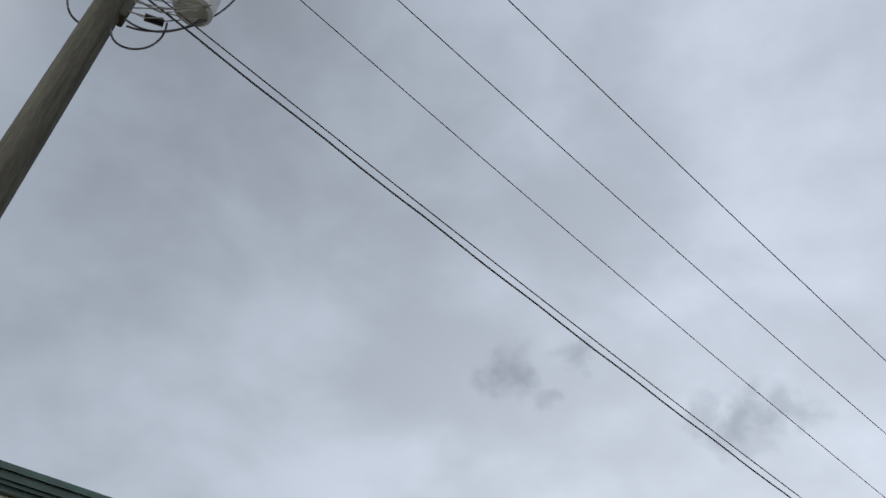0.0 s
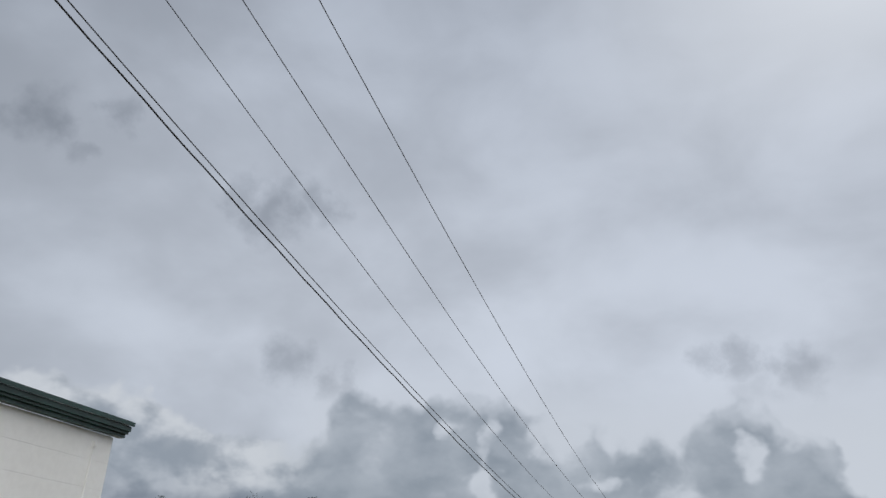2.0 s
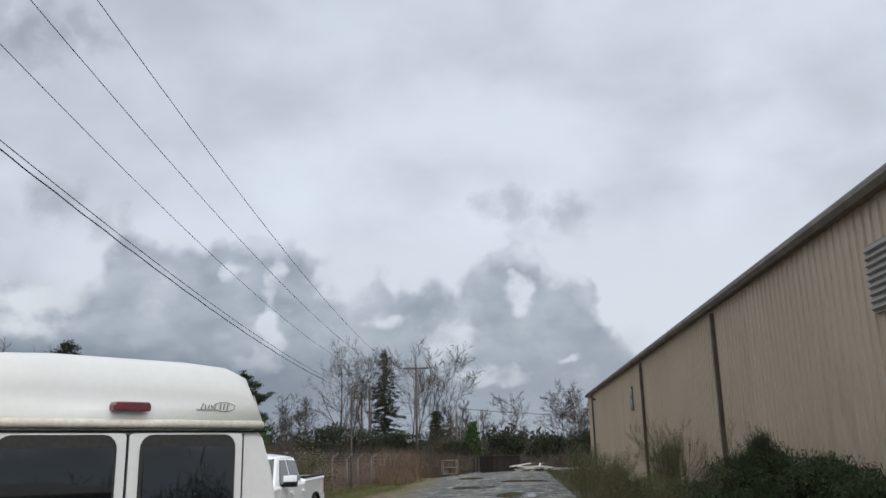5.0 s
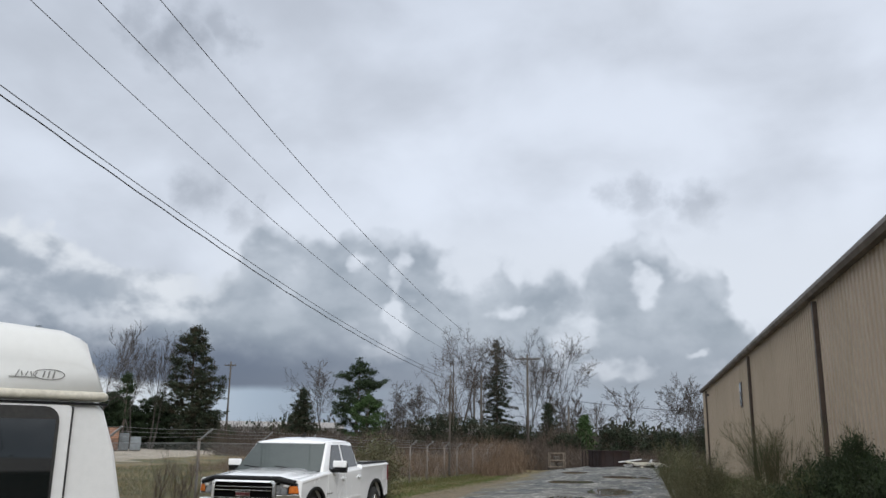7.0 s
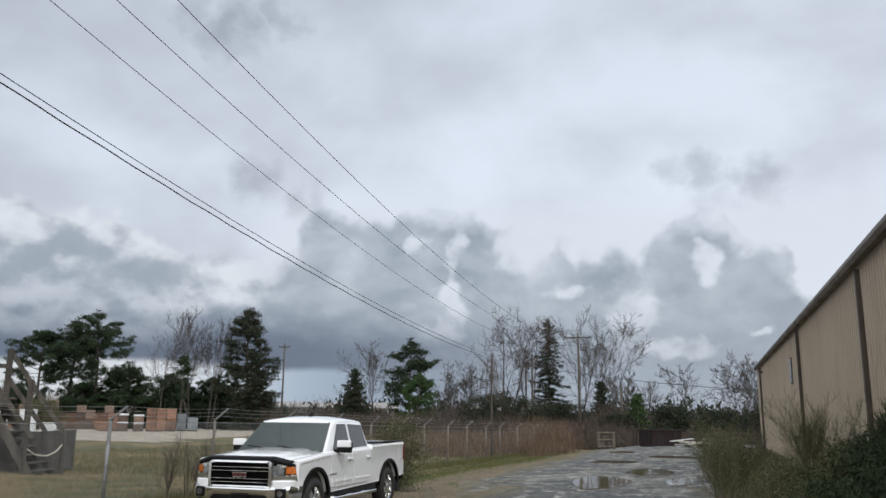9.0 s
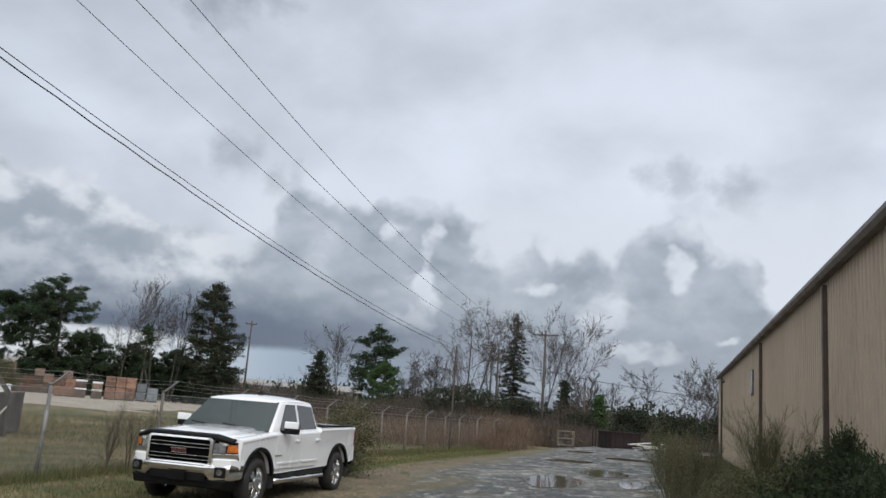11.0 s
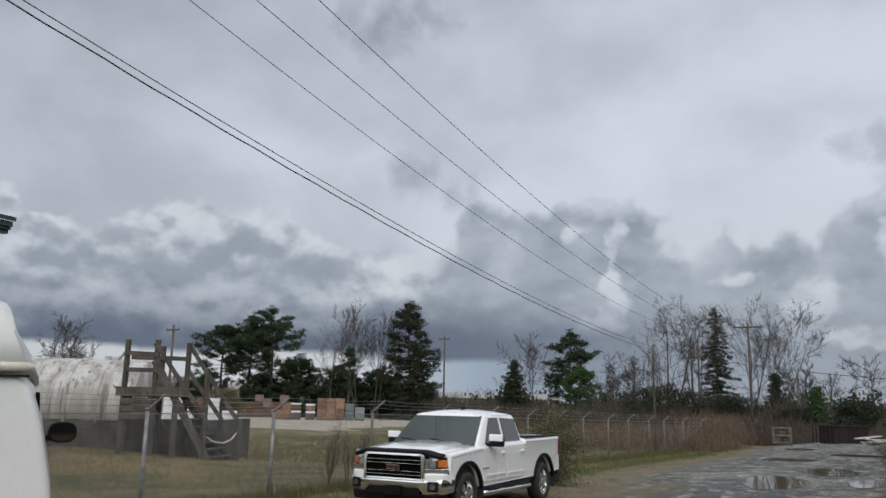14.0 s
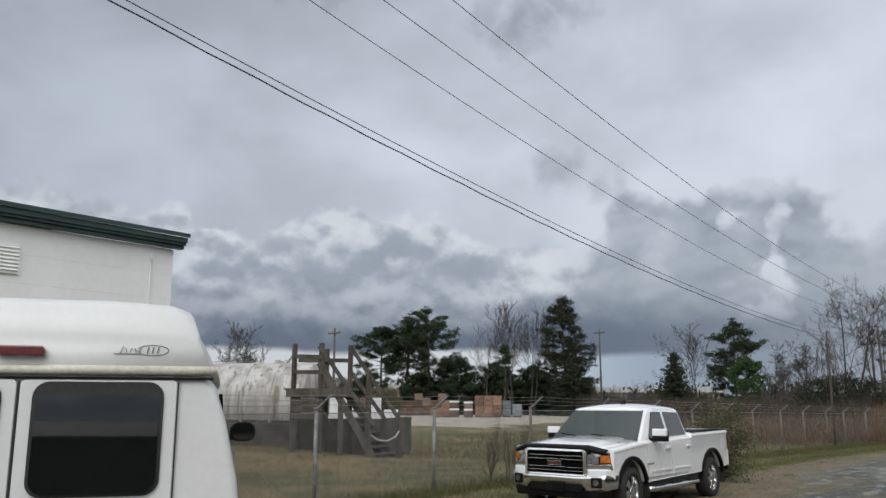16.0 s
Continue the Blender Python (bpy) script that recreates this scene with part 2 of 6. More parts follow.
def ground_material():
    m = bpy.data.materials.new("winter_grass")
    m.use_nodes = True
    T = m.node_tree
    b = T.nodes["Principled BSDF"]
    tc = T.nodes.new("ShaderNodeTexCoord").outputs["Object"]
    big = noise_of(T, tc, 0.22, 5, 0.6, 0.5)
    mid = noise_of(T, scaled(T, tc, (1, 0.6, 1)), 1.3, 5, 0.65, 0.4)
    tiny = noise_of(T, tc, 22.0, 3, 0.7)
    col = mixc(T, smooth(T, mid, 0.44, 0.66), (0.07, 0.08, 0.028), (0.16, 0.125, 0.06))
    col = mixc(T, smooth(T, big, 0.42, 0.60), col, (0.21, 0.155, 0.075))
    g = smooth(T, tiny, 0.28, 0.72, 0.55, 1.4)
    col = mixc(T, 1.0, col, mixc(T, 0.0, g, g), "MULTIPLY")
    T.links.new(col, b.inputs["Base Color"])
    b.inputs["Roughness"].default_value = 0.95
    bn = T.nodes.new("ShaderNodeBump")
    bn.inputs["Strength"].default_value, bn.inputs["Distance"].default_value = 0.8, 0.05
    T.links.new(tiny, bn.inputs["Height"])
    T.links.new(bn.outputs[0], b.inputs["Normal"])
    return m


def road_material():
    """Wet gravel: grey stone, paler silt in long patches, damp dark hollows that shine."""
    m = bpy.data.materials.new("wet_gravel")
    m.use_nodes = True
    T = m.node_tree
    b = T.nodes["Principled BSDF"]
    tc = T.nodes.new("ShaderNodeTexCoord").outputs["Object"]
    big = noise_of(T, scaled(T, tc, (1, 0.45, 1)), 0.5, 6, 0.62, 0.6)
    mid = noise_of(T, scaled(T, tc, (1, 0.5, 1)), 2.1, 6, 0.65, 0.4)
    vor = T.nodes.new("ShaderNodeTexVoronoi")
    T.links.new(tc, vor.inputs["Vector"])
    vor.inputs["Scale"].default_value = 26.0
    col = mixc(T, smooth(T, big, 0.44, 0.60), (0.07, 0.076, 0.077), (0.19, 0.19, 0.175))
    col = mixc(T, smooth(T, mid, 0.49, 0.68), col, (0.34, 0.335, 0.305))
    rough_n = noise_of(T, tc, 7.0, 5, 0.7, 0.3)
    rg = smooth(T, rough_n, 0.35, 0.65, 0.55, 1.4)
    col = mixc(T, 1.0, col, mixc(T, 0.0, rg, rg), "MULTIPLY")
    rim = T.nodes.new("ShaderNodeAttribute")
    rim.attribute_name = "rim"
    creep = M(T, "ADD", rim.outputs["Fac"], M(T, "MULTIPLY", M(T, "SUBTRACT", noise_of(T, scaled(T, tc, (1, 0.6, 1)), 0.8, 6, 0.65, 0.3), 0.5), 7.0))
    dirt = mixc(T, smooth(T, noise_of(T, tc, 3.0, 5, 0.65), 0.42, 0.62), (0.15, 0.118, 0.07), (0.105, 0.10, 0.055))
    col = mixc(T, smooth(T, creep, 2.6, 0.4, 0.0, 0.92), col, dirt)
    g = smooth(T, vor.outputs["Distance"], 0.0, 0.7, 0.6, 1.35)
    col = mixc(T, 1.0, col, mixc(T, 0.0, g, g), "MULTIPLY")
    T.links.new(col, b.inputs["Base Color"])
    T.links.new(smooth(T, big, 0.36, 0.56, 0.55, 0.95), b.inputs["Roughness"])
    b.inputs["Specular IOR Level"].default_value = 0.3
    bn = T.nodes.new("ShaderNodeBump")
    bn.inputs["Strength"].default_value, bn.inputs["Distance"].default_value = 0.9, 0.06
    T.links.new(vor.outputs["Distance"], bn.inputs["Height"])
    T.links.new(bn.outputs[0], b.inputs["Normal"])
    return m


GRASS = ground_material()
ROAD = road_material()
WATER = material("muddy_water", (0.16, 0.125, 0.085), 0.03, second=(0.13, 0.11, 0.08), scale=0.8, grain=0.05)
YARD = material("pale_gravel", (0.40, 0.36, 0.30), 0.95, second=(0.30, 0.26, 0.2), scale=0.4, fine=14, bump=0.02)
TAN = material("tan_metal_panel", (0.475, 0.395, 0.30), 0.45, second=(0.445, 0.37, 0.28), scale=0.35, fine=14, grain=0.03, third=(0.415, 0.34, 0.25), stretch=(1, 1, 0.3))
BROWN = material("brown_metal_trim", (0.085, 0.06, 0.045), 0.5, second=(0.06, 0.045, 0.035), scale=1.5, grain=0.1)
GUTTER = material("weathered_brown_gutter", (0.135, 0.108, 0.082), 0.5, second=(0.105, 0.083, 0.064), scale=1.2, grain=0.12)
ROOFM = material("weathered_roof_metal", (0.27, 0.25, 0.225), 0.5, second=(0.27, 0.26, 0.25), scale=0.7, grain=0.1)
WHITE_BLOCK = material("white_painted_block", (0.82, 0.82, 0.805), 0.75, second=(0.79, 0.79, 0.77), scale=0.5, fine=6, grain=0.02, bump=0.001)
GREEN_TRIM = material("dark_green_trim", (0.012, 0.05, 0.04), 0.35, second=(0.01, 0.035, 0.03), scale=2, grain=0.1)
WHITE = material("white_car_paint", (0.83, 0.84, 0.85), 0.25, second=(0.80, 0.81, 0.82), scale=1.2, fine=30, grain=0.015, coat=0.8)
VANW = material("aged_white_gelcoat", (0.62, 0.63, 0.62), 0.42, second=(0.60, 0.605, 0.59), scale=0.7, fine=25, grain=0.015, coat=0.15)
VANBODY = material("white_van_paint", (0.66, 0.665, 0.66), 0.34, second=(0.64, 0.64, 0.63), scale=0.8, fine=25, grain=0.025, coat=0.4)
CREAM = material("cream_roof_trim", (0.62, 0.59, 0.50), 0.5, second=(0.5, 0.47, 0.39), scale=3, grain=0.1)
BLACK = material("black_rubber", (0.018, 0.018, 0.018), 0.75, second=(0.028, 0.027, 0.025), scale=6, grain=0.2)
PLASTIC = material("black_plastic", (0.006, 0.006, 0.007), 0.45, second=(0.009, 0.009, 0.009), scale=4, grain=0.1, spec=0.12)
GRILLE = material("black_grille_mesh", (0.003, 0.003, 0.003), 0.7, second=(0.004, 0.004, 0.004), scale=4, grain=0.1, spec=0.03)
CHROME = material("chrome", (0.75, 0.76, 0.77), 0.12, 1.0, second=(0.68, 0.69, 0.7), scale=3, grain=0.03)
STEEL = material("galvanised_steel", (0.235, 0.24, 0.245), 0.6, 0.35, second=(0.165, 0.165, 0.165), scale=5, fine=50, grain=0.12)
GLASS = material("tinted_glass", (0.005, 0.007, 0.007), 0.02, second=(0.007, 0.009, 0.009), scale=0.5, grain=0.03, spec=1.0)
WINDSCREEN = material("windscreen_glass", (0.055, 0.068, 0.064), 0.03, second=(0.04, 0.05, 0.048), scale=0.8, grain=0.03, spec=1.0)
LENS = material("clear_lamp_lens", (0.22, 0.225, 0.23), 0.08, 0.4, second=(0.1, 0.1, 0.105), scale=9, grain=0.1, coat=1.0)
AMBER = material("amber_lens", (0.55, 0.15, 0.025), 0.15, second=(0.42, 0.10, 0.015), scale=9, coat=0.8)
RED = material("red_lens", (0.13, 0.008, 0.012), 0.2, second=(0.10, 0.01, 0.014), scale=9, coat=0.8)
GREYMARK = material("grey_decal", (0.22, 0.22, 0.21), 0.5, grain=0.05)
DOTRED = material("dark_red_badge", (0.075, 0.012, 0.014), 0.35, grain=0.05)
WOOD = material("weathered_grey_wood", (0.095, 0.083, 0.068), 0.85, second=(0.058, 0.051, 0.043), scale=3, fine=35, grain=0.3, bump=0.004, stretch=(1, 1, 0.3))
POLEM = material("creosote_pole_wood", (0.04, 0.037, 0.025), 0.9, second=(0.025, 0.023, 0.017), scale=2.5, fine=30, grain=0.3, bump=0.006, stretch=(3, 3, 0.25), third=(0.045, 0.05, 0.028))
POLEFAR = material("grey_pole_wood", (0.105, 0.092, 0.078), 0.9, second=(0.07, 0.062, 0.053), scale=2, stretch=(3, 3, 0.25))
CONC = material("stained_concrete_block", (0.10, 0.088, 0.074), 0.9, second=(0.058, 0.051, 0.045), scale=0.9, fine=18, grain=0.2, bump=0.01)
TANKM = material("streaked_tank_steel", (0.50, 0.495, 0.47), 0.55, 0.1, second=(0.33, 0.315, 0.29), scale=0.9, fine=18, grain=0.12, third=(0.2, 0.17, 0.145), stretch=(2.2, 2.2, 0.12))
CABLE = material("black_cable", (0.012, 0.012, 0.013), 0.6, grain=0.05)
TRAFO = material("grey_transformer_paint", (0.33, 0.345, 0.35), 0.5, second=(0.27, 0.28, 0.29), scale=2, grain=0.08)
CERAMIC = material("brown_porcelain", (0.12, 0.06, 0.04), 0.2, grain=0.1, coat=0.5)
RUSTPOST = material("weathered_fence_post", (0.13, 0.105, 0.085), 0.8, second=(0.17, 0.16, 0.15), scale=3, fine=30, grain=0.2)
SOIL = material("brown_leaf_litter", (0.105, 0.08, 0.047), 0.95, second=(0.165, 0.128, 0.078), scale=0.8, fine=14, grain=0.6, bump=0.03, third=(0.075, 0.08, 0.036))
CARTM = material("dull_brown_cart_paint", (0.20, 0.165, 0.125), 0.7, second=(0.13, 0.105, 0.08), scale=2, fine=20, grain=0.2)
RUST = material("rusted_dark_red_steel", (0.013, 0.006, 0.006), 0.85, second=(0.02, 0.01, 0.008), scale=1.3, fine=20, grain=0.25)
BRICK = material("orange_brown_bricks", (0.215, 0.118, 0.078), 0.9, second=(0.15, 0.095, 0.07), scale=1.6, fine=9, grain=0.5, piece=0.4)
BRICKB = material("dull_brown_bricks", (0.165, 0.115, 0.088), 0.9, second=(0.115, 0.085, 0.068), scale=1.6, fine=9, grain=0.5, piece=0.45)
WRAP = material("white_plastic_wrap", (0.66, 0.67, 0.68), 0.35, second=(0.55, 0.56, 0.57), scale=1.5, grain=0.08)
BLUEGREY = material("blue_grey_blocks", (0.22, 0.25, 0.27), 0.85, second=(0.17, 0.19, 0.2), scale=1.5, grain=0.2, piece=0.2)
BARK = material("grey_bark", (0.072, 0.062, 0.055), 0.95, second=(0.045, 0.039, 0.035), scale=1.2, fine=12, grain=0.25)
DARKBARK = material("dark_bark", (0.075, 0.058, 0.047), 0.95, second=(0.05, 0.04, 0.033), scale=1.2, fine=12, grain=0.25)
PINE = leafy("pine_needles", (0.014, 0.027, 0.013), (0.034, 0.054, 0.021), (0.025, 0.042, 0.019))
PINEL = leafy("fresh_pine_needles", (0.03, 0.062, 0.02), (0.055, 0.095, 0.03))
CEDAR = leafy("dark_conifer_needles", (0.014, 0.024, 0.015), (0.03, 0.043, 0.02), (0.042, 0.034, 0.02))
EVER = leafy("juniper_sprays", (0.016, 0.031, 0.012), (0.045, 0.064, 0.024), (0.026, 0.036, 0.015))
WEED = leafy("green_weed_leaves", (0.055, 0.068, 0.028), (0.12, 0.115, 0.055), (0.09, 0.078, 0.045))
BRUSH = leafy("dry_brush_stems", (0.06, 0.046, 0.036), (0.105, 0.08, 0.06), (0.05, 0.04, 0.034))
REDBRUSH = leafy("russet_dry_grass", (0.12, 0.078, 0.05), (0.17, 0.12, 0.08), (0.10, 0.074, 0.052))
OLIVE = leafy("olive_dry_shrub", (0.078, 0.08, 0.04), (0.125, 0.113, 0.064), (0.064, 0.073, 0.035))
STRAW = leafy("straw_lawn_blades", (0.14, 0.108, 0.05), (0.21, 0.16, 0.082), (0.085, 0.083, 0.032))
GRASSG = leafy("fresh_green_grass", (0.05, 0.10, 0.018), (0.085, 0.125, 0.03), (0.10, 0.11, 0.04))
GRASSB = leafy("grass_blades", (0.045, 0.078, 0.02), (0.12, 0.108, 0.046), (0.15, 0.12, 0.055))


# ---------------------------------------------------------------- mesh helpers
def part(name, bm, mat, parent=None, label="", soft=False, bevel=0.0, matrix=None):
    me = bpy.data.meshes.new(name)
    bmesh.ops.recalc_face_normals(bm, faces=bm.faces[:])
    bm.to_mesh(me)
    bm.free()
    me.materials.append(mat)
    ob = new(name, me)
    if soft:
        me.shade_smooth()
    if bevel:
        me.shade_smooth()
        b = ob.modifiers.new("edge", "BEVEL")
        b.width, b.segments, b.limit_method, b.angle_limit = bevel, 3 if bevel > 0.012 else 2, "ANGLE", radians(32)
        b.harden_normals = True
    if matrix is not None:
        ob.matrix_world = matrix
    if parent is not None:
        ob.parent = parent
    if label:
        tagged(ob, label)
    return ob


def thing(name, label, category, m=None, group="", kind=""):
    ob = new(name)
    ob.empty_display_size = 0.2
    if m is not None:
        ob.matrix_world = m
    return tagged(ob, label, category, group, kind)


def box(bm, c, s, rot=(0, 0, 0)):
    m = pose(*c, *rot) @ Matrix.Diagonal((*s, 1))
    bmesh.ops.create_cube(bm, size=1.0, matrix=m)
    return bm


def boxed(c, s, rot=(0, 0, 0)):
    return box(bmesh.new(), c, s, rot)


def loft(bm, rings, caps=True):
    vs = [[bm.verts.new(p) for p in r] for r in rings]
    n = len(vs[0])
    for a, b in zip(vs, vs[1:]):
        for i in range(n):
            bm.faces.new((a[i], a[(i + 1) % n], b[(i + 1) % n], b[i]))
    if caps:
        bm.faces.new(vs[0][::-1])
        bm.faces.new(vs[-1])
    return bm


def tube(bm, pts, radii, n=6):
    pts = [Vector(p) for p in pts]
    if not hasattr(radii, "__len__"):
        radii = [radii] * len(pts)
    rings = []
    for i, (p, r) in enumerate(zip(pts, radii)):
        d = (pts[min(i + 1, len(pts) - 1)] - pts[max(i - 1, 0)]).normalized()
        u = d.orthogonal().normalized() if abs(d.z) > 0.95 else d.cross(Vector((0, 0, 1))).normalized()
        w = d.cross(u)
        rings.append([p + r * (math.cos(2 * math.pi * k / n) * u + math.sin(2 * math.pi * k / n) * w) for k in range(n)])
    return loft(bm, rings)


def disc(bm, c, r, depth, axis="X", n=24, r2=None):
    rot = {"X": (0, 90, 0), "Y": (90, 0, 0), "Z": (0, 0, 0)}[axis]
    bmesh.ops.create_cone(bm, cap_ends=True, segments=n, radius1=r, radius2=r if r2 is None else r2, depth=depth, matrix=pose(*c, *rot))
    return bm


def prism(bm, poly, lo, hi, axis="X"):
    """A flat outline given as (y, z) pairs for axis X, pushed from lo to hi."""
    put = {"X": lambda a, b, t: (t, a, b), "Y": lambda a, b, t: (a, t, b), "Z": lambda a, b, t: (a, b, t)}[axis]
    r0 = [put(a, b, lo) for a, b in poly]
    r1 = [put(a, b, hi) for a, b in poly]
    return loft(bm, [r0, r1])


def quads_mesh(name, P, mat, parent=None, label="", k=4):
    """Many separate small faces: P is an array of shape (count, k, 3)."""
    n = len(P)
    me = bpy.data.meshes.new(name)
    me.vertices.add(n * k)
    me.vertices.foreach_set("co", np.ascontiguousarray(P, dtype=np.float32).ravel())
    me.loops.add(n * k)
    me.loops.foreach_set("vertex_index", np.arange(n * k, dtype=np.int32))
    me.polygons.add(n)
    me.polygons.foreach_set("loop_start", np.arange(0, n * k, k, dtype=np.int32))
    me.update(calc_edges=True)
    me.materials.append(mat)
    ob = new(name, me)
    if parent is not None:
        ob.parent = parent
    if label:
        tagged(ob, label)
    return ob


def ground_z(x, y):
    s = min(1.0, max(0.0, (-3.0 - x) / 8.0))
    s = s * s * (3 - 2 * s)
    f = min(1.0, max(0.0, (x + 40.0) / 16.0))
    rise = 0.45 * math.exp(-((x + 25.0) ** 2 / 40.0 + (y - 17.0) ** 2 / 14.0))
    return rise - s * f * min(0.7, 0.0125 * max(0.0, y - 18.0))


# ---------------------------------------------------------------- ground, lane, yard
def build_ground():
    rng = np.random.default_rng(5)
    xs = np.concatenate([[-2500, -900, -400, -200], np.arange(-120, 41, 2.0), [80, 200, 500, 1500, 2500]])
    ys = np.concatenate([[-2500, -800, -200, -80], np.arange(-40, 181, 2.0), [260, 400, 800, 1600, 3000]])
    verts = [(x, y, ground_z(x, y)) for y in ys for x in xs]
    nx = len(xs)
    faces = [(j * nx + i, j * nx + i + 1, (j + 1) * nx + i + 1, (j + 1) * nx + i) for j in range(len(ys) - 1) for i in range(nx - 1)]
    me = bpy.data.meshes.new("ground")
    me.from_pydata(verts, [], faces)
    me.materials.append(GRASS)
    me.shade_smooth()
    tagged(new("ground", me), "patchy winter grass, part green and part straw brown", "ground", kind="structure")


def strip(name, label, category, left, right, ys, mat, lift, jitter, step_y=0.8, cols=14):
    """A ground sheet between two side lines with ragged edges, following the ground."""
    def at(line, y):
        return float(np.interp(y, [p[0] for p in line], [p[1] for p in line]))
    rows = np.arange(ys[0], ys[1] + 0.01, step_y)
    verts, faces, rim = [], [], []
    for y in rows:
        a = at(left, y) + jitter * noise.noise((0.35 * y, 1.7, 0.3)) + 0.4 * jitter * noise.noise((1.6 * y, 4.7, 0.3))
        b = at(right, y) + jitter * noise.noise((0.3 * y, 9.7, 2.3))
        for i in range(cols + 1):
            x = a + (b - a) * i / cols
            edge = min(i, cols - i) / 2.0
            verts.append((x, y, ground_z(x, y) + lift * min(1.0, edge) - 0.01 + 0.012 * noise.noise((x * 0.8, y * 0.6, 0))))
            rim.append(min(x - a, (b - x) * 1.4))
    n = cols + 1
    for j in range(len(rows) - 1):
        for i in range(cols):
            faces.append((j * n + i, j * n + i + 1, (j + 1) * n + i + 1, (j + 1) * n + i))
    me = bpy.data.meshes.new(name)
    me.from_pydata(verts, [], faces)
    me.attributes.new("rim", "FLOAT", "POINT").data.foreach_set("value", rim)
    me.materials.append(mat)
    me.shade_smooth()
    return tagged(new(name, me), label, category, kind="structure")


build_ground()
strip("gravel_road", "wet grey gravel lane with pale silt patches", "road", [(-14, -6.5), (8, -5.8), (14, -6.1), (17, -6.7), (22, -8.1), (26, -8.7), (42, -8.9), (70, -11)], [(-14, 1.8), (14, 0.6), (40, 1.4), (60, 3.5), (78, 6.0)], (-14, 78), ROAD, 0.035, 0.7)
strip("verge_soil", "brown leaf litter and mud along the lane's edge", "soil", [(4, -11.6), (10.4, -11.2), (11.8, -9.8), (14, -9.3), (20, -9.2), (30, -9.7), (42, -9.9), (62, -11.6)], [(4, -5.0), (16, -5.1), (24, -7.6), (42, -8.2), (62, -9.8)], (4, 62), SOIL, 0.028, 0.8)
strip("gravel_yard", "pale gravel storage yard behind the fence", "yard", [(40, -120), (130, -160)], [(40, -32), (62, -38), (100, -52), (130, -60)], (50, 110), YARD, 0.04, 2.0, 2.0, 20)


def puddle(cx, cy, rx, ry, seed):
    bm = bmesh.new()
    ring = []
    for k in range(40):
        a = 2 * math.pi * k / 40
        r = 1 + 0.22 * noise.noise((math.cos(a) * 1.3 + seed, math.sin(a) * 1.3, seed * 3.1)) + 0.08 * noise.noise((math.cos(a) * 5, math.sin(a) * 5, seed))
        ring.append((rx * r * math.cos(a), ry * r * math.sin(a)))
    prism(bm, ring, -0.03, 0.004, "Z")
    ob = part("puddle", bm, WATER, None)
    ob.location = (cx, cy, ground_z(cx, cy) + 0.043)
    tagged(ob, "shallow muddy rain puddle lying in the gravel lane", "puddle", "puddles in the lane")


for i, (cx, cy, rx, ry) in enumerate(((-1.85, 18.6, 0.82, 1.55), (-3.65, 25.2, 0.85, 2.6), (-2.6, 31.0, 0.75, 2.0), (-1.4, 26.5, 0.45, 1.6), (-4.6, 38.5, 1.1, 1.2), (-2.2, 44.5, 1.3, 1.3), (-5.2, 52.0, 1.2, 1.5), (0.9, 41.0, 1.0, 2.4))):
    puddle(cx, cy, rx, ry, i * 1.37)


# ---------------------------------------------------------------- tan metal warehouse
WX, WH = 3.09, 5.66


